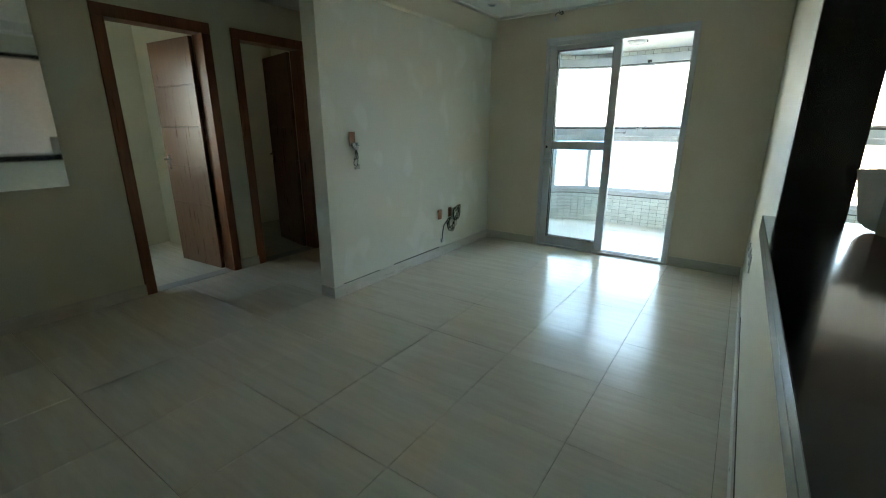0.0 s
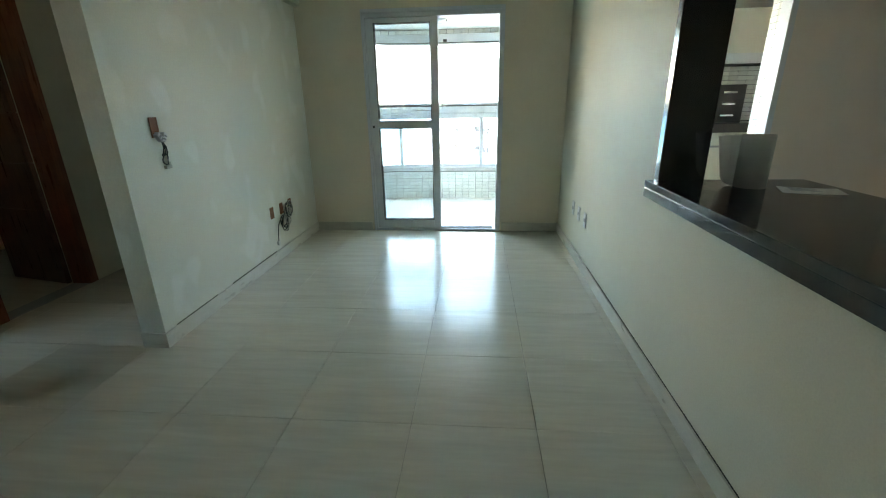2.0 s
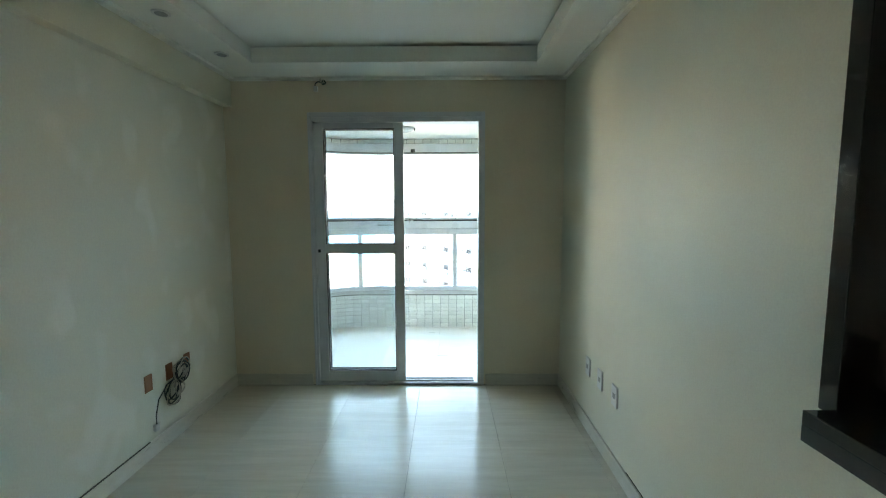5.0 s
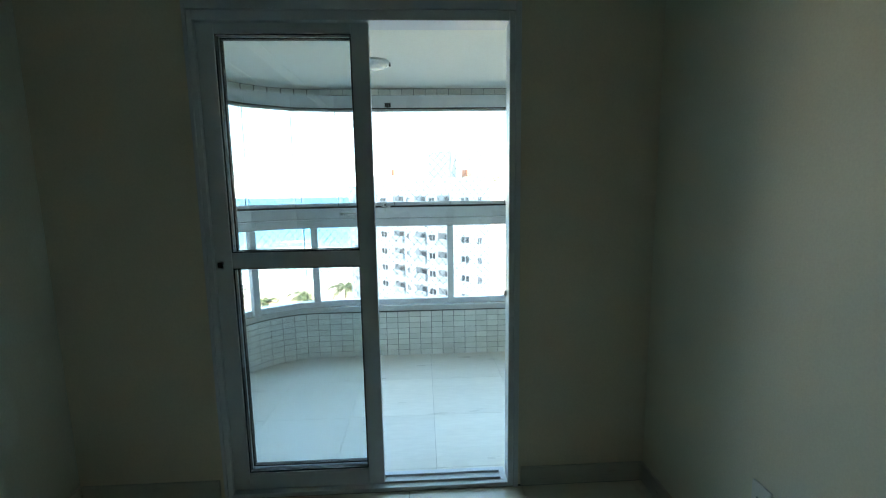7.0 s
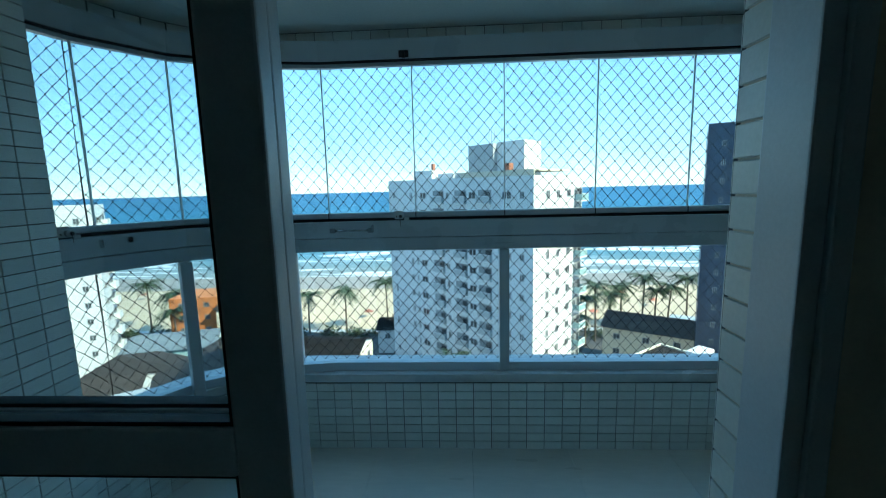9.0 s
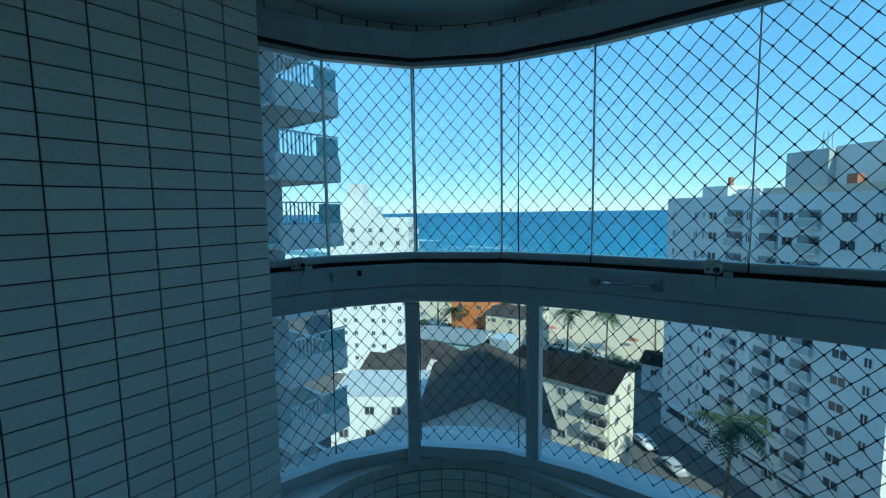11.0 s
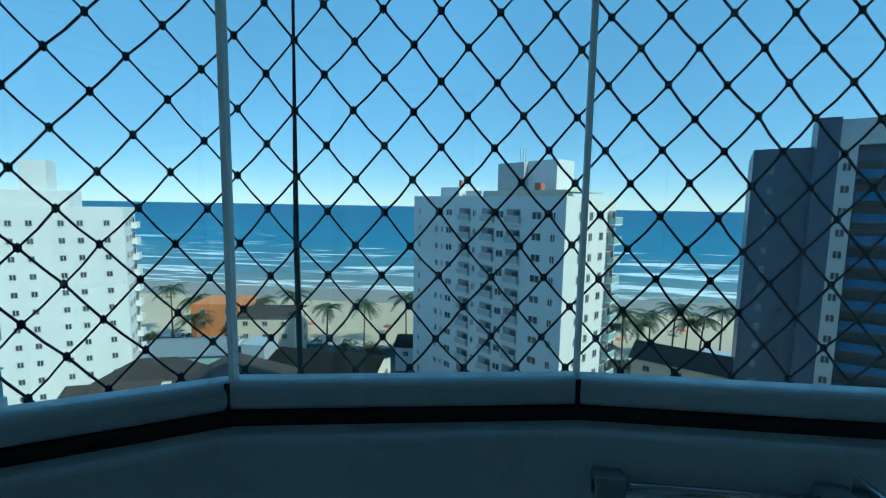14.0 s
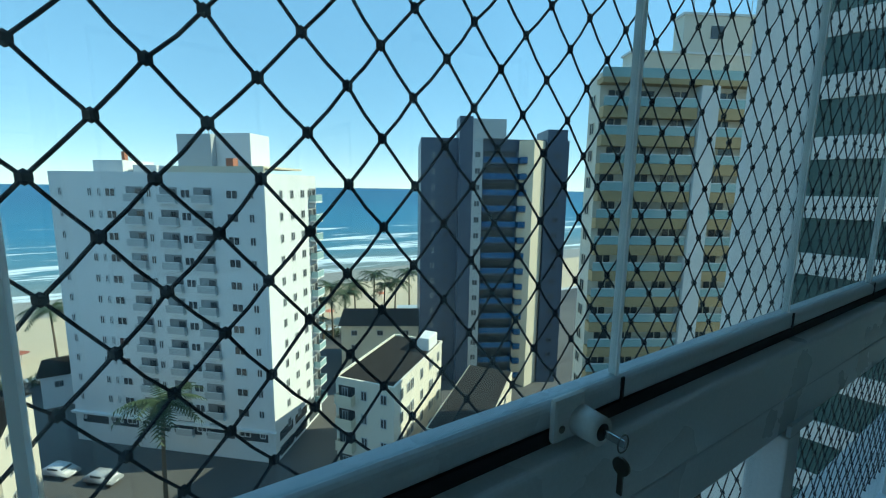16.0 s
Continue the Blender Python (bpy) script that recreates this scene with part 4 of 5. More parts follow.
# sea with bands of foam near the beach
M_SEA = bpy.data.materials.new("blue-green sea water")
M_SEA.use_nodes = True
n, l = M_SEA.node_tree.nodes, M_SEA.node_tree.links
b = n["Principled BSDF"]
b.inputs["Roughness"].default_value = 0.45
b.inputs["Specular IOR Level"].default_value = 0.22
geo = n.new("ShaderNodeNewGeometry")
sep = n.new("ShaderNodeSeparateXYZ")
l.new(geo.outputs["Position"], sep.inputs[0])
mp = n.new("ShaderNodeMapping")
mp.inputs["Scale"].default_value = (0.010, 0.060, 1)
l.new(geo.outputs["Position"], mp.inputs["Vector"])
ns = n.new("ShaderNodeTexNoise")
ns.inputs["Scale"].default_value = 1.0
ns.inputs["Detail"].default_value = 6
ns.inputs["Roughness"].default_value = 0.62
ns.inputs["Distortion"].default_value = 0.9
l.new(mp.outputs[0], ns.inputs["Vector"])
deep = n.new("ShaderNodeValToRGB")
e = deep.color_ramp.elements
e[0].position, e[0].color = 0.0, (0.20, 0.22, 0.19, 1)
e[1].position, e[1].color = 1.0, (0.012, 0.10, 0.20, 1)
x = e.new(0.06)
x.color = (0.085, 0.19, 0.23, 1)
x = e.new(0.22)
x.color = (0.025, 0.15, 0.25, 1)
far = n.new("ShaderNodeMapRange")
far.inputs["From Min"].default_value, far.inputs["From Max"].default_value = 180, 1100
l.new(sep.outputs["Y"], far.inputs["Value"])
l.new(far.outputs[0], deep.inputs["Fac"])
near = n.new("ShaderNodeMapRange")
near.inputs["From Min"].default_value, near.inputs["From Max"].default_value = 190, 620
near.inputs["To Min"].default_value, near.inputs["To Max"].default_value = 0.505, 0.68
l.new(sep.outputs["Y"], near.inputs["Value"])
gt = n.new("ShaderNodeMath")
gt.operation = "SUBTRACT"
l.new(ns.outputs["Fac"], gt.inputs[0])
l.new(near.outputs[0], gt.inputs[1])
sc = n.new("ShaderNodeMath")
sc.operation, sc.use_clamp = "MULTIPLY", True
sc.inputs[1].default_value = 22
l.new(gt.outputs[0], sc.inputs[0])
fm = n.new("ShaderNodeMix")
fm.data_type = "RGBA"
fm.inputs[7].default_value = (0.72, 0.76, 0.76, 1)
l.new(sc.outputs[0], fm.inputs[0])
l.new(deep.outputs[0], fm.inputs[6])
l.new(fm.outputs[2], b.inputs["Base Color"])
bp = n.new("ShaderNodeBump")
bp.inputs["Strength"].default_value, bp.inputs["Distance"].default_value = 0.5, 1.2
l.new(ns.outputs["Fac"], bp.inputs["Height"])
l.new(bp.outputs[0], b.inputs["Normal"])
structure("water", boxes((-4890, 4890, 180, 4890, G + 0.2, G + 0.26)), M_SEA, "blue sea with lines of white breakers", "sea")

# shared window meshes
WINDOWS = {}


def window_mesh(w, h, kind):
    key = (w, h, kind)
    if key not in WINDOWS:
        bm = bmesh.new()
        fr = 0.08
        for b4 in ((-w / 2, w / 2, 0, fr), (-w / 2, w / 2, h - fr, h), (-w / 2, -w / 2 + fr, fr, h - fr), (w / 2 - fr, w / 2, fr, h - fr), (-fr / 2, fr / 2, fr, h - fr)):
            box(bm, b4[0], b4[1], -0.07, 0.0, b4[2], b4[3])
        k = len(bm.faces)
        box(bm, -w / 2 + 0.02, w / 2 - 0.02, -0.03, 0.0, 0.02, h - 0.02)
        bm.faces.ensure_lookup_table()
        for f in bm.faces[k:]:
            f.material_index = 1
        WINDOWS[key] = mesh_of(bm, "window", [kind, M_DARKG])
    return WINDOWS[key]


def put_window(parent, x, z, w, h, kind, side=None, depth=0.0):
    """A window on the front (y = 0) or, with side, on the right flank at x = side."""
    ob = new("window", window_mesh(w, h, kind))
    ob.parent = parent
    ob.matrix_local = pose(x, -0.01, z) if side is None else pose(side + 0.01, x, z, 0, 0, 90)
    return ob


BALC = {}


def put_balcony(parent, x, z, w, h, out, rail, dark, slab, side=None, y0=0.0):
    """A loggia: a flat panel whose dark colour stands in for the shaded recess, slab, and a front rail."""
    key = (w, h, out, rail.name, dark.name, slab.name)
    if key not in BALC:
        bm = bmesh.new()
        box(bm, -w / 2, w / 2, -0.02, 0.0, 0.0, h)
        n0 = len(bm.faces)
        box(bm, -w / 2 - 0.05, w / 2 + 0.05, -out, 0, -0.22, 0.0)
        n1 = len(bm.faces)
        box(bm, -w / 2, w / 2, -out, -out + 0.06, 0.0, 0.92)
        box(bm, -w / 2, -w / 2 + 0.06, -out + 0.06, 0, 0.0, 0.92)
        box(bm, w / 2 - 0.06, w / 2, -out + 0.06, 0, 0.0, 0.92)
        n2 = len(bm.faces)
        box(bm, -w / 2 - 0.02, w / 2 + 0.02, -out - 0.02, -out + 0.08, 0.92, 1.0)
        n3 = len(bm.faces)
        box(bm, w * 0.05, w * 0.42, -0.05, -0.02, 0.05, h - 0.25)
        bm.faces.ensure_lookup_table()
        for i, f in enumerate(bm.faces):
            f.material_index = 0 if i < n0 else 1 if i < n1 else 2 if i < n2 else 1 if i < n3 else 3
        BALC[key] = mesh_of(bm, "balcony", [dark, slab, rail, M_DARKG])
    ob = new("balcony", BALC[key])
    ob.parent = parent
    ob.matrix_local = pose(x, y0, z) if side is None else pose(side, x, z, 0, 0, 90)
    return ob


def building(name, label, x, y, ang, w, d, top, wall, roof=None, parapet_h=0.9):
    t = thing(name, label, "building", m=pose(x, y, G, 0, 0, ang))
    H = top - G
    bm = boxes((0, w, 0, d, 0, H))
    part("wall", bm, wall, t)
    if parapet_h:
        part("roof_parapet", boxes((0, w, 0, 0.2, H, H + parapet_h), (0, w, d - 0.2, d, H, H + parapet_h), (0, 0.2, 0.2, d - 0.2, H, H + parapet_h), (w - 0.2, w, 0.2, d - 0.2, H, H + parapet_h)), wall, t)
    part("roof", boxes((0.2, w - 0.2, 0.2, d - 0.2, H, H + 0.12)), roof or M_GREYB, t)
    return t, H


def gable(parent, x0, x1, y0, y1, z, rise, material, over=0.5):
    """Pitched roof with its ridge along x."""
    bm = bmesh.new()
    ym = (y0 + y1) / 2
    v = [bm.verts.new(p) for p in ((x0 - over, y0 - over, z), (x1 + over, y0 - over, z), (x1 + over, ym, z + rise), (x0 - over, ym, z + rise), (x0 - over, y1 + over, z), (x1 + over, y1 + over, z))]
    bm.faces.new((v[0], v[1], v[2], v[3]))
    bm.faces.new((v[3], v[2], v[5], v[4]))
    bmesh.ops.solidify(bm, geom=bm.faces[:], thickness=0.25)
    part("roof", bm, material, parent)
    bm = bmesh.new()
    for xx in (x0, x1 - 0.2):
        a = [bm.verts.new((xx + dx, yy, zz)) for dx in (0, 0.2) for yy, zz in ((y0, z), (y1, z), (ym, z + rise))]
        bm.faces.new(a[:3])
        bm.faces.new(a[3:])
        for i in range(3):
            bm.faces.new((a[i], a[(i + 1) % 3], a[3 + (i + 1) % 3], a[3 + i]))
    part("gable", bm, M_WHITEB, parent)


# white apartment tower
FH = 2.88
tw, H = building("apartment_tower", "white apartment tower with small windows and loggias", -13.9, 82.8, -42, 31, 13.7, 1.9, M_WHITEB)
rng = random.Random(11)
for f in range(12):
    z = H - 2.3 - f * FH
    for xx, ww in ((1.6, 0.6), (6.2, 0.7), (7.6, 0.5), (9.3, 1.5), (22.4, 0.0), (26.6, 1.6), (29.2, 0.8), (15.0, 0.7), (20.2, 1.4)):
        if ww:
            put_window(tw, xx, z, ww, 1.1, M_WHITEB)
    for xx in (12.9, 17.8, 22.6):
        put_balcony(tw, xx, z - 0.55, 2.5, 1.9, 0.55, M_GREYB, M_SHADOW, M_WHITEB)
    for yy, ww in ((3.6, 0.8), (6.4, 0.9), (9.4, 1.1), (11.6, 1.1)):
        put_window(tw, yy, z, ww, 1.15, M_GREYB, side=31)
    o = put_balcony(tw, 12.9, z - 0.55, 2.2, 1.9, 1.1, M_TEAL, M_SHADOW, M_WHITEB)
    o.matrix_local = pose(31.0, 12.5, z - 0.55, 0, 0, 90)
for k in range(6):
    part("garage_opening", boxes((1.2 + k * 4.9, 5.4 + k * 4.9, -0.03, 0.0, 2.9, 4.1)), M_DARKG, tw)
for k in range(3):
    part("garage_opening", boxes((31.0, 31.03, 1.0 + k * 4.2, 4.5 + k * 4.2, 2.6, 3.9)), M_DARKG, tw)
    part("garage_opening", boxes((31.0, 31.03, 1.0 + k * 4.2, 4.5 + k * 4.2, 0.4, 1.7)), M_DARKG, tw)
part("podium_ledge", boxes((-0.3, 31.3, -0.4, 0.0, 4.3, 4.6)), M_WHITEB, tw)
part("tank_house", boxes((16.5, 21.5, 3.5, 9, H, H + 6.0), bevel=0.05), M_GREYB, tw)
part("tank_house", boxes((21.5, 26.5, 4.5, 9, H, H + 6.2), bevel=0.05), M_WHITEB, tw)
part("rooftop_block", boxes((6, 10.5, 1.0, 6, H, H + 2.4), (11.5, 15, 1.5, 6, H, H + 1.8)), M_WHITEB, tw)
part("roof_terrace", boxes((17.5, 30.8, 0.3, 0.5, H + 0.9, H + 1.7), (26.8, 30.8, 0.5, 10, H + 1.5, H + 1.75)), M_CREAMB, tw)
part("chimney", boxes((24.6, 25.6, 2.0, 3.0, H, H + 2.8), (9.2, 9.7, 2.2, 2.7, H + 2.4, H + 3.6)), M_TERRA, tw)
bm = bmesh.new()
for xx in (20.4, 20.9, 21.4):
    cyl(bm, (xx, 4, H + 6), (xx, 4, H + 8), 0.06, n=6)
part("antenna", bm, M_GREYB, tw)

# dark blue tower
dt, H = building("blue_tower", "dark blue tower with bright blue balconies", 37.5, 73.4, -28, 27, 18, 9.2, M_NAVY)
part("stair_core", boxes((6.6, 8.9, -2.2, 3, 0, H + 4.4)), M_NAVY, dt)
part("core_side", boxes((8.9, 10.7, -2.2, 2, 0, H + 0.9)), M_GREYB, dt)
part("tank_house", boxes((8.9, 15, -1.0, 6, H + 0.9, H + 4.2)), M_GREYB, dt)
sw = part("side_wing", boxes((0, 3.6, 0, 3.2, 0, H + 0.6)), M_CREAMB, dt)
sw.matrix_local = pose(19.5, -3.4, 0, 0, 0, 40)
part("side_core", boxes((22.4, 26.0, -1.6, 5, 0, H + 2.6)), M_NAVY, dt)
for f in range(15):
    z = H - 2.6 - f * 2.85
    if z < 1:
        break
    put_window(dt, 9.8, z, 1.0, 1.1, M_GREYB).matrix_local = pose(9.8, -2.21, z)
    put_balcony(dt, 14.0, z - 0.7, 6.2, 2.1, 1.6, M_BLUEB, M_DARKG, M_NAVY)
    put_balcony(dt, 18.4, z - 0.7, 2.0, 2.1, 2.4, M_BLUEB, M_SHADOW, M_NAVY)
    put_window(dt, 2.2, z, 0.6, 0.9, M_GREYB)
    put_window(dt, 4.6, z, 0.8, 1.0, M_NAVY)
    put_window(dt, 24.4, z, 1.2, 1.1, M_NAVY).matrix_local = pose(24.4, -1.61, z)

# ochre banded block
yb, H = building("ochre_block", "apartment block with ochre bands and glass balconies", 37.8, 36.6, -29.5, 25.5, 2.8, 12.6, M_CREAMB2)
for f in range(17):
    z = H - 2.55 - f * 2.88
    if z < 0.5:
        break
    for x0, x1 in ((0.0, 10.0), (12.2, 25.0)):
        bal = new("balcony", None)
        bal.parent = yb
        part("slab_band", boxes((x0, x1, -1.1, 0, z - 1.15, z - 0.05)), M_YELLOW, bal)
        part("glass_rail", boxes((x0, x1, -1.08, -1.02, z + 0.0, z + 0.85)), M_TEAL, bal)
        part("top_rail", boxes((x0, x1, -1.12, -1.0, z + 0.85, z + 0.95)), M_ALU, bal)
        nwin = 3 if x0 == 0 else 4
        for k in range(nwin):
            put_window(yb, x0 + (x1 - x0) * (k + 0.5) / nwin + rng.uniform(-0.4, 0.4), z + 0.05, 1.7, 1.75, M_CREAMB)
part("pilaster", boxes((10.1, 12.1, -1.4, 0, 0, H - 0.4), bevel=0.05), M_WHITEB, yb)
part("penthouse", boxes((3.5, 24, 0.7, 2.8, H, H + 3.2)), M_CREAMB2, yb)
part("penthouse", boxes((9, 23.5, 1.0, 2.8, H + 3.2, H + 7.2)), M_CREAMB2, yb)
part("roof_rail", boxes((-0.3, 25.2, -1.1, -1.04, H + 0.2, H + 1.2)), M_TEAL, yb)
part("roof_ledge", boxes((8.8, 23.7, 0.85, 2.95, H + 7.2, H + 7.45), (3.3, 24.2, 0.55, 2.95, H + 3.2, H + 3.42)), M_WHITEB, yb)
part("vent", boxes((12.0, 13.4, 0.95, 1.0, H + 4.9, H + 6.2)), M_DARKG, yb)
bm = bmesh.new()
cyl(bm, (20.0, 2.0, H + 7.4), (20.0, 2.0, H + 8.6), 0.06, n=8)
cyl(bm, (20.0, 2.0, H + 8.6), (19.7, 1.5, H + 8.9), 0.15, 0.85, 18)
part("satellite_dish", bm, M_GREYB, yb)
bm = bmesh.new()
for xx, hh in ((10.5, 3.4), (17.0, 2.6), (22.8, 3.0)):
    cyl(bm, (xx, 2.0, H + 7.4), (xx, 2.0, H + 7.4 + hh), 0.05, n=6)
part("antenna", bm, M_GREYB, yb)
part("cornice", boxes((-0.3, 25.3, -1.3, 0.2, H - 0.35, H + 0.2)), M_YELLOW, yb)
for f in range(13):
    z = H - 2.4 - f * 2.88
    o = put_window(yb, 0, z, 1.2, 1.3, M_CREAMB)
    o.matrix_local = pose(-0.01, 1.5, z, 0, 0, -90)

# neighbouring tower with dark glazing
nb, H = building("glazed_tower", "grey tower with dark wrap-round balcony glazing", 27.0, 17.6, -80, 22, 16, 30, M_GREYB)
part("corner_pier", boxes((-0.6, 2.2, -0.6, 0.6, 0, H), bevel=0.1), M_WHITEB, nb)
for f in range(23):
    z = H - 2.6 - f * 2.88
    if z < 0:
        break
    band = new("balcony", None)
    band.parent = nb
    part("slab_band", boxes((2.4, 22, -1.3, 0, z - 1.2, z - 0.1), bevel=0.04), M_LGREY, band)
    part("glazing", boxes((2.5, 22, -1.2, -1.1, z - 0.1, z + 1.68)), M_GREENG, band)

# white neighbour of the same estate, close by
# pale grey puts the shade of the front face into its colour; end wall white
wn2, H = building("white_tower", "tall white tower with deep balconies and slatted rails", -17.9, 9.95, 90, 4.9, 12, 26, M_LGREY)
part("end_wall", boxes((-0.12, 0.0, 0, 12, 0, H)), M_WHITEB, wn2)
for f in range(21):
    z = H - f * 2.9 - 1.0
    if z < 1:
        break
    part("wall_joint", boxes((-0.135, -0.12, 0, 12, z, z + 0.05)), M_GREYB, wn2)
for f in range(20):
    z = H + 0.25 - 2.9 * (f + 1)
    if z < 1:
        break
    bal = new("balcony", None)
    bal.parent = wn2
    part("slab", boxes((4.9, 8.0, -1.7, 4.5, z - 0.15, z), (4.9, 8.0, -1.8, -1.6, z - 0.2, z + 0.85), (7.85, 8.05, -1.6, 4.5, z - 0.2, z + 0.85)), M_WHITEB, bal)
    part("rail", boxes(*[(5.0 + 0.19 * k, 5.05 + 0.19 * k, -1.75, -1.7, z + 0.85, z + 1.75) for k in range(9)], (4.95, 8.0, -1.76, -1.68, z + 1.75, z + 1.82)), M_ALU, bal)
    part("rail_glass", boxes((6.8, 7.95, -1.74, -1.71, z + 0.85, z + 1.72)), M_TEAL, bal)
    # solid panel in the shade grey, nothing opens behind it
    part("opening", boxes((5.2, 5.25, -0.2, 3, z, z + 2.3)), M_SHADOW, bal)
part("core", boxes((4.9, 6.2, 0.12, 10, 0, H)), M_LGREY, wn2)

# sunlit white slab blocks towards the beach
ws2, H = building("white_slab_block", "sunlit white apartment block near the beach", -78.5, 64.8, 30, 18, 8, -1.0, M_WHITEB)
part("upper_storey", boxes((0, 10.5, 1, 7, H, H + 3.6)), M_WHITEB, ws2)
part("tank_tower", boxes((4, 7.5, 2, 6, H + 3.6, H + 8.5)), M_WHITEB, ws2)
for f in range(11):
    z = H - 2.2 - f * 2.9
    for xx in (3, 5.5, 9.5, 12, 15.6):
        put_window(ws2, xx, z, 0.9, 1.0, M_GREYB)
    for yy in (1.5, 3.6):
        put_window(ws2, yy, z, 1.4, 1.1, M_GREYB, side=18)
    o = put_balcony(ws2, 0, z - 0.5, 2.4, 1.8, 0.9, M_WHITEB, M_SHADOW, M_WHITEB, side=18)
    o.matrix_local = pose(18, 6, z - 0.5, 0, 0, 90)


def low_house(name, label, x, y, ang, w, d, top, wall, roof, rise=1.8, floors=3, cols=3, win=(1.2, 1.1)):
    t, H = building(name, label, x, y, ang, w, d, top, wall, roof, parapet_h=0.0)
    if rise:
        gable(t, 0, w, 0, d, H, rise, roof)
    for f in range(floors):
        z = H - 2.1 - f * 2.9
        for c in range(cols):
            put_window(t, w * (c + 0.5) / cols, z, *win, M_GREYB)
        for c in range(2):
            put_window(t, d * (c + 0.5) / 2, z, *win, M_GREYB, side=w)
    return t, H


# the block this flat belongs to
own = thing("apartment_block", "tall pale apartment block around the flat", "building", m=pose(0, 0, 0))
part("lower_storeys", boxes((-5.14, 14, -16, 5.2, G, -0.2), (-2.1, 14, 5.2, 7.05, G, -0.2)), M_GREYB, own)
part("upper_storeys", boxes((-5.14, 14, -16, 5.2, 2.76, 36), (-2.1, 14, 5.2, 7.05, 2.76, 36)), M_GREYB, own)
part("side_storey", boxes((3.76, 14, -1.75, 7.05, -0.2, 2.76), (-5.14, 14, -16, -1.75, -0.2, 2.76)), M_GREYB, own)

# low houses between the towers
h1, H = low_house("white_house", "white house with dark sloping roof and sunlit end", -36.0, 58.5, -4, 21, 9, -21.0, M_CREAMB2, M_ROOF, 1.5, 4, 5)
for f in range(4):
    put_balcony(h1, 19.2, H - 2.4 - 2.9 * f, 3.0, 1.8, 0.9, M_CREAMB, M_SHADOW, M_WHITEB)
part("dormer", boxes((2, 5.5, 1.5, 5, H, H + 3.0), bevel=0.05), M_METROOF, h1)
h2, H = low_house("gabled_house", "pale gabled house with small balconies", -25.2, 33.0, 122, 14, 11, -16.5, M_WHITEB, M_BROOF, 2.6, 4, 3)
h2.matrix_world = pose(-14.0, 37.0, G, 0, 0, 122)
for f in range(4):
    o = put_balcony(h2, 0, H - 2.6 - 2.9 * f, 2.4, 1.8, 1.0, M_GREYB, M_SHADOW, M_GREYB)
    o.matrix_local = pose(-0.0, 3.2, H - 2.6 - 2.9 * f, 0, 0, -90)
    o = put_window(h2, 0, H - 2.2 - 2.9 * f, 1.1, 1.0, M_GREYB)
    o.matrix_local = pose(-0.01, 7.8, H - 2.2 - 2.9 * f, 0, 0, -90)
low_house("orange_block", "orange rendered block near the beach", -68, 96, 8, 11, 10, -22.5, M_ORANGE, M_ORANGE, 0, 4, 2)
low_house("cream_block", "cream and orange block near the beach", -56.5, 95, 8, 13, 11, -24.6, M_CREAMB, M_BROOF, 0.9, 3, 3)
low_house("teal_house", "pale house with turquoise walls", -58, 70, 15, 14, 10, -25.0, M_TEAL, M_METROOF, 1.4, 3, 4)
low_house("orange_house", "small orange house with brown roof", -44, 70, 5, 9, 8, -26.0, M_ORANGE, M_BROOF, 1.2, 2, 3)
low_house("brown_house", "low cream house with a broad brown roof", -54, 58, -20, 15, 11, -24.0, M_CREAMB, M_BROOF, 1.6, 3, 4)
low_house("pool_house", "grey flat-roofed block with a terrace", -42, 36, 35, 13, 9, -21.0, M_WHITEB, M_GREYB, 0, 4, 4)
low_house("grey_house", "grey house with a pale metal roof", -47, 45.5, 20, 9, 8, -22.0, M_WHITEB, M_BROOF, 1.8, 3, 2)
h3, H = low_house("courtyard_house", "cream house with a flat dark roof and small balconies", 14.4, 53.0, -53, 7.6, 15.5, -21.0, M_CREAMB2, M_ROOF, 0, 4, 3, (0.8, 1.2))
part("roof_edge", boxes((-0.1, 7.7, -0.1, 0.15, H, H + 0.3), (-0.1, 0.15, 0.15, 15.6, H, H + 0.3), (7.45, 7.7, 0.15, 15.6, H, H + 0.3), (0.15, 7.45, 15.35, 15.6, H, H + 0.3)), M_CREAMB2, h3)
part("water_tank", boxes((5.2, 7.2, 11.5, 14.8, H, H + 1.9), bevel=0.25), M_WHITEB, h3, "white rooftop tank enclosure")
for f in range(4):
    put_balcony(h3, 1.5, H - 2.5 - 2.9 * f, 2.2, 1.8, 0.9, M_CREAMB, M_DARKG, M_CREAMB)
    for yy in (2, 5, 8, 11, 14):
        put_window(h3, yy, H - 2.2 - 2.9 * f, 0.9, 1.4, M_GREYB, side=7.6)
low_house("beach_house", "cream house with a brown pitched roof", 26, 84, -30, 15, 11, -25.5, M_CREAMB, M_BROOF, 1.8, 3, 3)
low_house("flat_house", "low house with a pale flat roof", 40, 88, -28, 12, 9, -27, M_WHITEB, M_METROOF, 0, 2, 3)
low_house("dark_shed", "low building with a flat black roof", 25.5, 39.0, 38, 18, 6.5, -25.0, M_CREAMB, M_ROOF, 0, 2, 5)
low_house("villa", "low villa with a dark roof near the beach", -20, 96, 0, 18, 9, -30, M_WHITEB, M_ROOF, 1.4, 1, 4)
low_house("corner_house", "white house with a brown roof", -6, 92, -10, 12, 8, -29.5, M_WHITEB, M_BROOF, 1.4, 1, 3)
structure("side_street", boxes((-70, 60, 44.5, 50.5, G, G + 0.04)), M_ROAD, "narrow asphalt street between the blocks", "road")

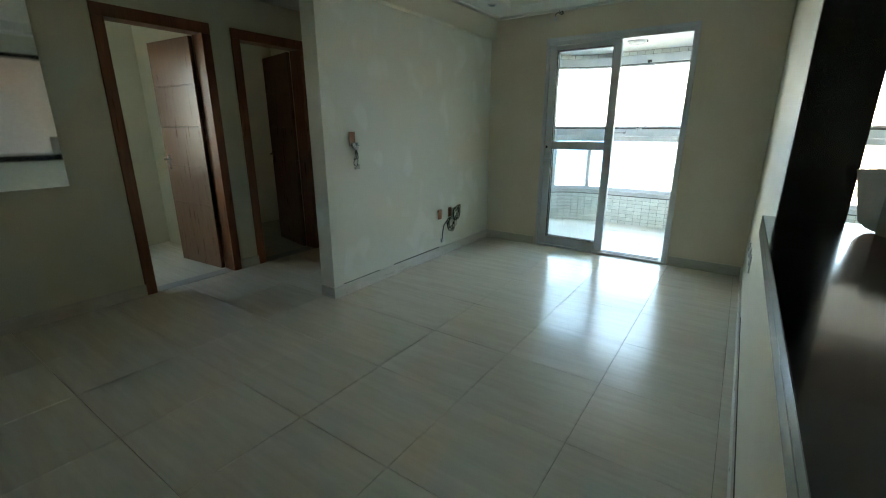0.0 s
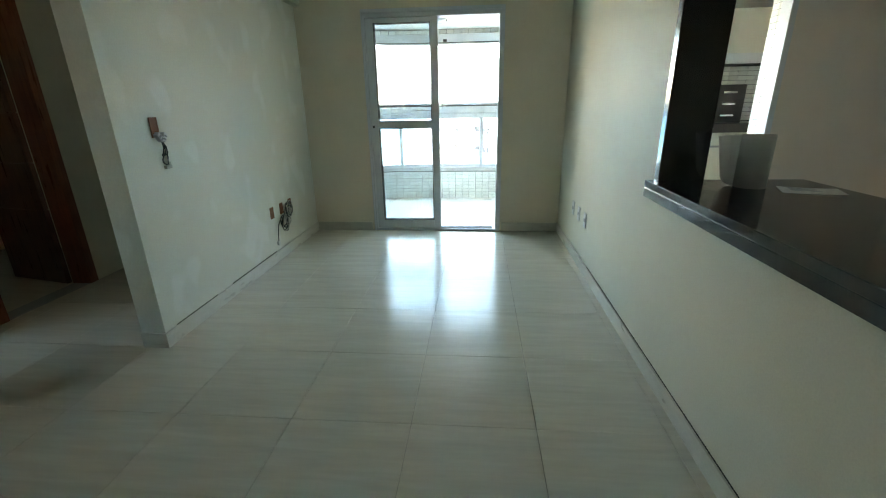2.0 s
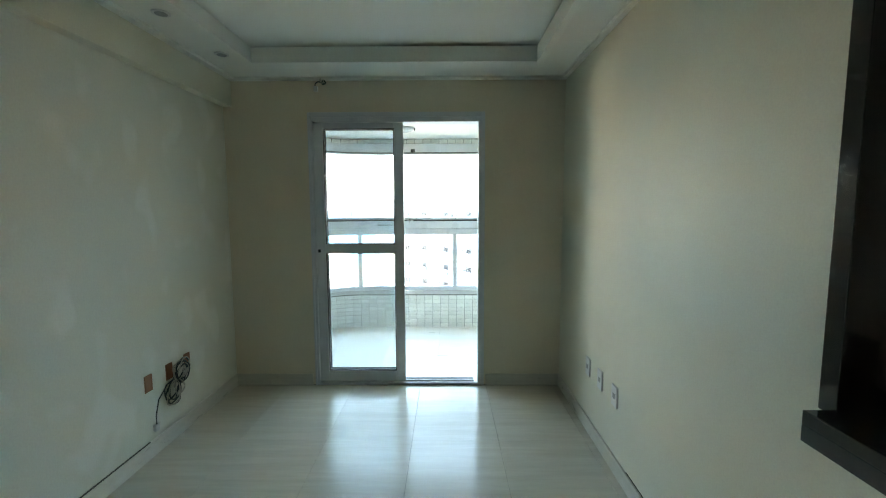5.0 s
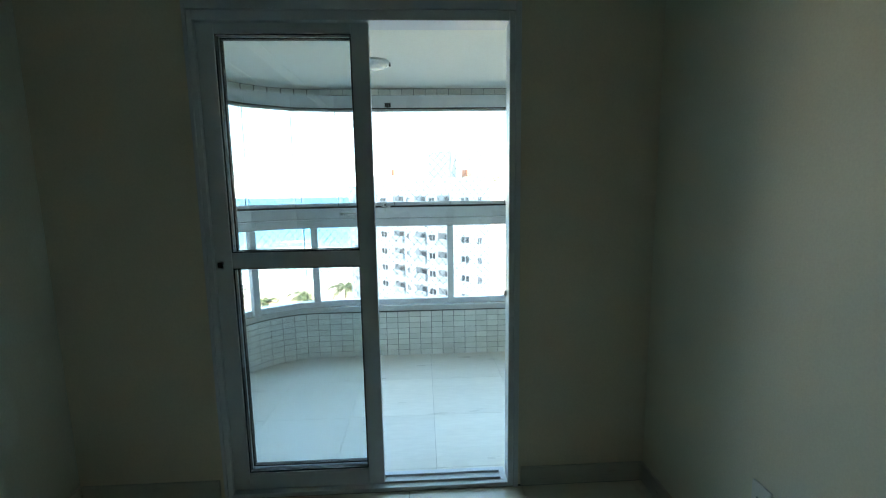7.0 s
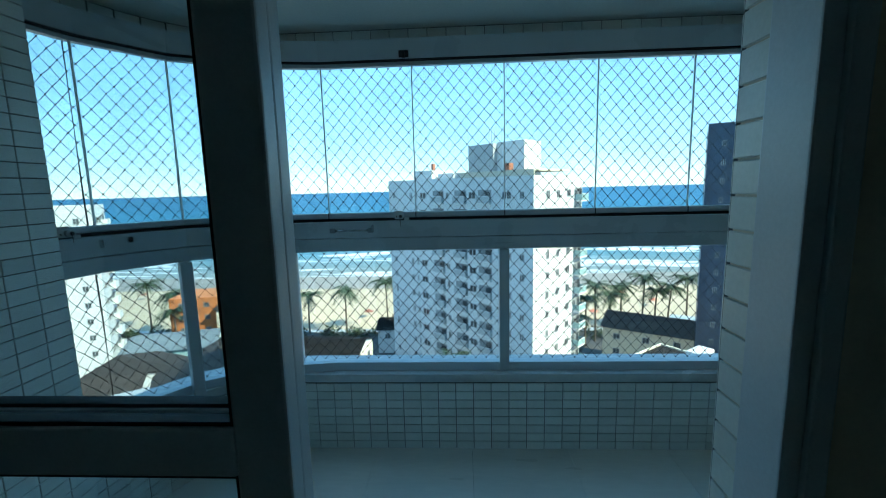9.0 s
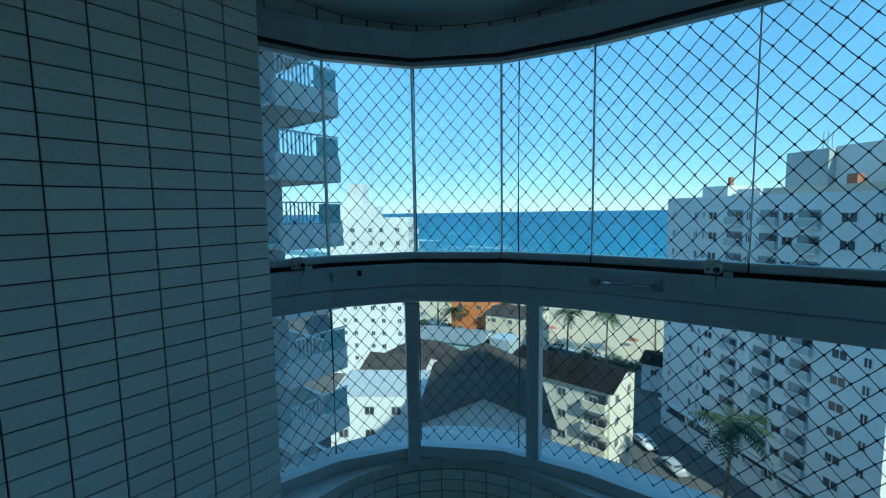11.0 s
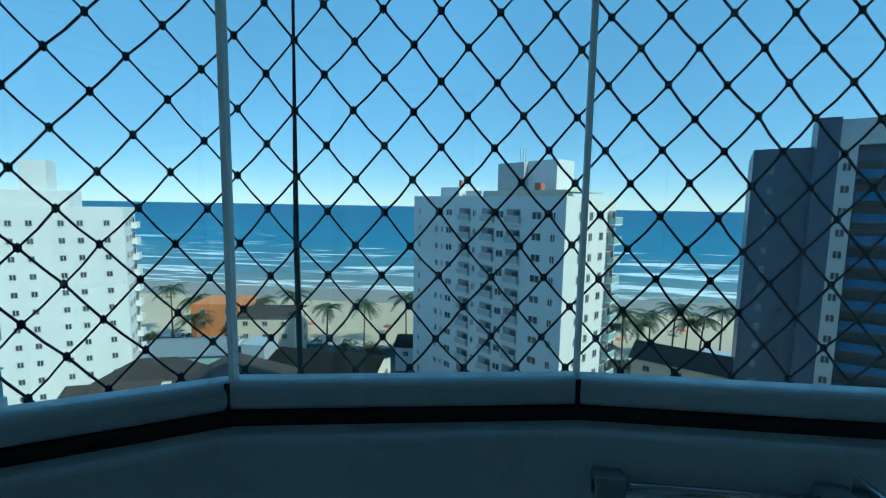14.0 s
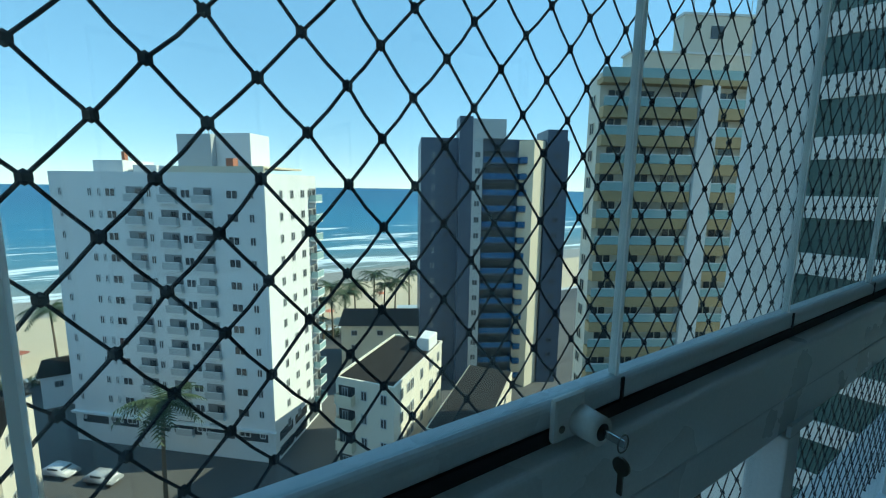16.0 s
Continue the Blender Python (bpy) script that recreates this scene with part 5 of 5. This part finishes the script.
def parked_car(x, y, ang, paint, label):
    c = thing("car", label, "car", m=pose(x, y, G + 0.04, 0, 0, ang))
    bm = bmesh.new()
    side = [(-2.1, 0.35), (2.1, 0.35), (2.15, 0.75), (1.25, 0.92), (0.65, 1.42), (-1.1, 1.45), (-1.95, 0.98), (-2.15, 0.8)]
    a = [[bm.verts.new((px, sy * (0.86 if pz < 1.0 else 0.70), pz)) for px, pz in side] for sy in (-1, 1)]
    bm.faces.new(a[0][::-1])
    bm.faces.new(a[1])
    for k in range(8):
        bm.faces.new((a[0][k], a[0][(k + 1) % 8], a[1][(k + 1) % 8], a[1][k]))
    bmesh.ops.bevel(bm, geom=bm.edges[:], offset=0.06, segments=2, affect="EDGES")
    smooth(part("body", bm, paint, c))
    part("windscreen", boxes((0.62, 1.02, -0.62, 0.62, 1.02, 1.30), bevel=0.05), M_DARKG, c)
    part("side_glass", boxes((-1.0, 0.55, -0.80, 0.80, 1.02, 1.32), bevel=0.05), M_DARKG, c)
    for wx in (-1.3, 1.3):
        for wy in (-0.84, 0.70):
            bm = bmesh.new()
            cyl(bm, (wx, wy, 0.32), (wx, wy + 0.16, 0.32), 0.32, n=16)
            part("wheel", bm, M_BLACKM, c)


M_CARP = mat("silver car paint", (0.45, 0.47, 0.49), 0.25, coat=0.6)
M_CARW = mat("white car paint", (0.75, 0.76, 0.76), 0.25, coat=0.6)
parked_car(-9.8, 69.5, -42, M_CARP, "silver hatchback parked beside the white tower")
parked_car(-14.5, 74.0, -42, M_CARW, "white hatchback parked beside the white tower")

# palms along the seafront
def palm_mesh(seed, h):
    r = random.Random(seed)
    bm = bmesh.new()
    lean = (r.uniform(-0.6, 0.6), r.uniform(-0.6, 0.6))
    tube(bm, [(lean[0] * (k / 6) ** 2, lean[1] * (k / 6) ** 2, h * k / 6) for k in range(7)], 0.26, 8, 0.15)
    trunk = mesh_of(bm, "trunk", M_BARK)
    bm = bmesh.new()
    top = Vector((lean[0], lean[1], h))
    for k in range(24):
        a = k * 2.399 + r.uniform(-0.2, 0.2)
        L, up = r.uniform(3.6, 5.0), r.uniform(-0.1, 1.0)
        spine = []
        for i in range(8):
            f = i / 7
            spine.append(top + Vector((math.cos(a) * L * f, math.sin(a) * L * f, up * L * f * 0.9 - L * 0.75 * f * f)))
        side = Vector((-math.sin(a), math.cos(a), 0))
        for i in range(1, 8):
            for q in (0.0, 0.5):
                p = spine[i - 1].lerp(spine[i], q)
                fwd = (spine[i] - spine[i - 1]).normalized()
                ll = 0.95 * (1 - ((i - 3.0) / 6) ** 2)
                for s in (-1, 1):
                    e = p + side * s * ll + fwd * 0.35 + Vector((0, 0, -0.28 * ll - r.uniform(0, 0.12)))
                    bm.faces.new([bm.verts.new(c) for c in (p - fwd * 0.14, e, p + fwd * 0.16)])
        tube(bm, spine, 0.035, 3, 0.01)
    return trunk, mesh_of(bm, "crown", M_FROND)


PALMS = [palm_mesh(s, h) for s, h in ((1, 11.5), (2, 13.5), (3, 10.0))]
rng = random.Random(21)
spots = [(-57, 108.5), (-49, 109), (-41, 110), (-31, 109.5), (-20, 109), (3, 98), (27, 99), (30.5, 103), (35, 107), (39, 110), (44, 109.5), (47.5, 110.5), (50, 109), (54, 108), (63, 109),
         (-75, 108), (-83, 109), (22, 90), (-64, 92), (-3.2, 59.5), (-24, 72)]
for i, (px, py) in enumerate(spots):
    tr, cr = PALMS[i % 3]
    t = thing("palm_tree", "tall coconut palm with a ragged green crown", "palm tree", group="palms along the seafront", m=pose(px, py, G, 0, 0, rng.uniform(0, 360)))
    for nm, me in (("trunk", tr), ("crown", cr)):
        o = new(nm, me)
        o.parent = t
# dark shrubs between the seafront houses and the sand
rng_s = random.Random(33)
vs, fs = [], []
for k in range(150):
    cx, cy = rng_s.uniform(-95, 75), rng_s.uniform(103.5, 109.5)
    rad, hgt = rng_s.uniform(1.2, 2.6), rng_s.uniform(1.2, 3.4)
    for j in range(70):
        a, e = rng_s.uniform(0, 6.283), rng_s.random()
        q = Vector((cx + math.cos(a) * rad * math.sqrt(1 - e * e) * rng_s.uniform(0.6, 1.0), cy + math.sin(a) * rad * math.sqrt(1 - e * e) * rng_s.uniform(0.6, 1.0), G + hgt * e * rng_s.uniform(0.7, 1.0) + 0.1))
        i = len(vs)
        for m in range(3):
            vs.append(tuple(q + Vector((rng_s.uniform(-0.5, 0.5), rng_s.uniform(-0.5, 0.5), rng_s.uniform(-0.35, 0.35)))))
        fs.append((i, i + 1, i + 2))
me = bpy.data.meshes.new("shrubs")
me.from_pydata(vs, [], fs)
me.materials.append(M_FROND)
tagged(new("shrubs", me), "low dark green shrubs along the seafront", "shrubs", kind="stuff")
# beach umbrellas
bm = bmesh.new()
cyl(bm, (0, 0, 1.9), (0, 0, 2.5), 1.4, 0.05, 10)
um_top = mesh_of(bm, "canopy", M_CANOPY)
bm = bmesh.new()
cyl(bm, (0, 0, 0), (0, 0, 1.95), 0.04, n=6)
um_pole = mesh_of(bm, "pole", M_GREYB)
for k in range(14):
    t = thing("beach_umbrella", "small coloured beach umbrella on the sand", "umbrella", group="beach umbrellas", m=pose(rng.uniform(-120, 70), rng.uniform(116, 150), G + 0.15))
    for nm, me in (("canopy", um_top), ("pole", um_pole)):
        o = new(nm, me)
        o.parent = t


# ---------- tiles ----------
TILE = {}


def slab_tile(name, x0, x1, y0, y1, ztop, th, material, parent):
    w, d = round(x1 - x0, 3), round(y1 - y0, 3)
    if w < 0.02 or d < 0.02:
        return
    key = (w, d, material.name)
    if key not in TILE:
        bm = bmesh.new()
        g, c = 0.0006, 0.0007
        a = [bm.verts.new((sx * (w / 2 - g), sy * (d / 2 - g), -th)) for sx, sy in ((-1, -1), (1, -1), (1, 1), (-1, 1))]
        b = [bm.verts.new((sx * (w / 2 - g), sy * (d / 2 - g), -c)) for sx, sy in ((-1, -1), (1, -1), (1, 1), (-1, 1))]
        t = [bm.verts.new((sx * (w / 2 - g - c), sy * (d / 2 - g - c), 0)) for sx, sy in ((-1, -1), (1, -1), (1, 1), (-1, 1))]
        bm.faces.new(t)
        for p, q in ((a, b), (b, t)):
            for k in range(4):
                bm.faces.new((p[k], p[(k + 1) % 4], q[(k + 1) % 4], q[k]))
        TILE[key] = mesh_of(bm, "floor_tile", material)
    ob = new("floor_tile", TILE[key])
    ob.parent = parent
    ob.location = ((x0 + x1) / 2, (y0 + y1) / 2, ztop)


def tile_field(rects, ox, oy, s, ztop, material, parent):
    for rx0, rx1, ry0, ry1 in rects:
        i = math.floor((rx0 - ox) / s)
        while ox + i * s < rx1:
            j = math.floor((ry0 - oy) / s)
            while oy + j * s < ry1:
                slab_tile("floor_tile", max(rx0, ox + i * s), min(rx1, ox + (i + 1) * s), max(ry0, oy + j * s), min(ry1, oy + (j + 1) * s), ztop, 0.011, material, parent)
                j += 1
            i += 1


tile_field([(XL, XR, 2.52, YD - 0.012), (XH, XR, YB, 2.52), (XH, XL - 0.15, 2.52, 4.3)], -0.378, 1.968, 0.5525, 0.0, M_FLOOR, floor)
bfloor = bpy.data.objects["balcony_floor"]
tile_field([(-1.9, 3.6, 5.15, 6.88)], -0.24, 5.75, 0.545, -0.008, M_BFLOOR, bfloor)
tile_field([(XR + 0.28, 3.6, 4.65, 5.15)], -0.24, 5.75, 0.545, -0.008, M_BFLOOR, bfloor)

# small facade tiles
BW, BH, BT = 0.100, 0.0505, 0.006


def brick_data(w, h):
    bm = bmesh.new()
    g, c = 0.0018, 0.0014
    rings = []
    for k, y in ((0, 0.0), (0, -BT + c), (c, -BT)):
        rings.append([bm.verts.new((sx * (w / 2 - g - k), y, sz * (h / 2 - g - k))) for sx, sz in ((-1, -1), (1, -1), (1, 1), (-1, 1))])
    bm.faces.new(rings[2])
    for p, q in zip(rings, rings[1:]):
        for k in range(4):
            bm.faces.new((p[k], p[(k + 1) % 4], q[(k + 1) % 4], q[k]))
    return bm


BRICK = mesh_of(brick_data(BW, BH), "brick", M_BRICK)
bm = brick_data(BW, BH)
bm.verts.index_update()
BV, BF = [v.co.copy() for v in bm.verts], [[v.index for v in f.verts] for f in bm.faces]
bm.free()


def bricks(places, parent, keep):
    """Tiles at the given poses: parts where keep says so, the rest joined."""
    vs, fs, n = [], [], 0
    for m, near in places:
        if near and n < keep:
            ob = new("brick", BRICK)
            ob.parent = parent
            ob.matrix_local = m
            n += 1
        else:
            i = len(vs)
            vs.extend(tuple(m @ v) for v in BV)
            fs.extend([i + k for k in f] for f in BF)
    if vs:
        me = bpy.data.meshes.new("brick_field")
        me.from_pydata(vs, [], fs)
        me.materials.append(M_BRICKJ)
        ob = tagged(new("brick_field", me), kind="stuff")
        ob.parent = parent


def along(pts, step):
    """Places at even steps on a plan line, each with its heading."""
    out, s = [], step / 2
    for a, b in zip(pts, pts[1:]):
        a, b = Vector(a), Vector(b)
        L = (b - a).length
        while s <= L:
            p = a + (b - a) * (s / L)
            out.append((p, math.degrees(math.atan2(b.y - a.y, b.x - a.x))))
            s += step
        s -= L
    return out


line = [(-1.87, 5.95)] + curve_line(3.6, 3, 0.06)
bricks([(pose(p.x, p.y, 0.025 + BH * r - 0.012, 0, 0, a), p.x < 1.4) for p, a in along(line, BW) for r in range(8)], parapet, 300)
bricks([(pose(-1.7, 5.97 - BW * (c + 0.5), 0.012 + BH * r, 0, 0, 90), c < 7) for c in range(8) for r in range(46) if 0.012 + BH * r < ZB], wallL, 300)
band = GLASS_LINE[:1] + curve_line(3.6, 3)[1:]
pl = []
for p, a in along(band, BW):
    nn = Vector((-math.sin(radians(a)), math.cos(radians(a)))) * 0.03
    pl.append((pose(p.x + nn.x, p.y + nn.y, ZB - BH * 0.5 - 0.002, 0, 0, a), True))
    pl.append((pose(p.x + nn.x, p.y + nn.y, ZB - BH * 1.5 - 0.002, 0, 0, a), False))
bricks(pl, downstand, 300)
# tiled outer face and reveal beside the balcony door
outer = structure("wall_outer_cladding", boxes((DX1, XR + 0.14, 5.19, 5.20, -0.02, ZB), (-1.9, DX0, 5.19, 5.20, -0.02, ZB), (DX1 + 0.002, DX1 + 0.016, 5.112, 5.19, 0.0, DZ)), M_JOINT, "outer wall clad in small off-white tiles")
pl = [(pose(DX1 + 0.002, 5.154, 0.03 + BH * r, 0, 0, -90) @ Matrix.Diagonal((0.82, 1, 1, 1)), True) for r in range(43)]
pl += [(pose(DX1 + 0.05 + BW * c, 5.20, 0.03 + BH * r, 0, 0, 180), False) for c in range(7) for r in range(45)]
pl += [(pose(-1.85 + BW * c, 5.20, 0.03 + BH * r, 0, 0, 180), False) for c in range(6) for r in range(45)]
bricks(pl, outer, 60)
nb_ = [o for o in bbq.children if o.name.startswith("niche_back")][0]
bricks([(pose(0.05 + BW * c, 0.60, 1.13 + BH * r, 0, 0, 0), True) for c in range(12) for r in range(12)], nb_, 150)
kret = structure("kitchen_return", boxes((2.47, 2.60, 4.65, 4.86, -0.02, ZB)), M_JOINT, "tiled pier beside the kitchen balcony door")
bricks([(pose(2.47, 4.71 + BW * c, 0.03 + BH * r, 0, 0, -90), True) for c in range(2) for r in range(44)], kret, 280)
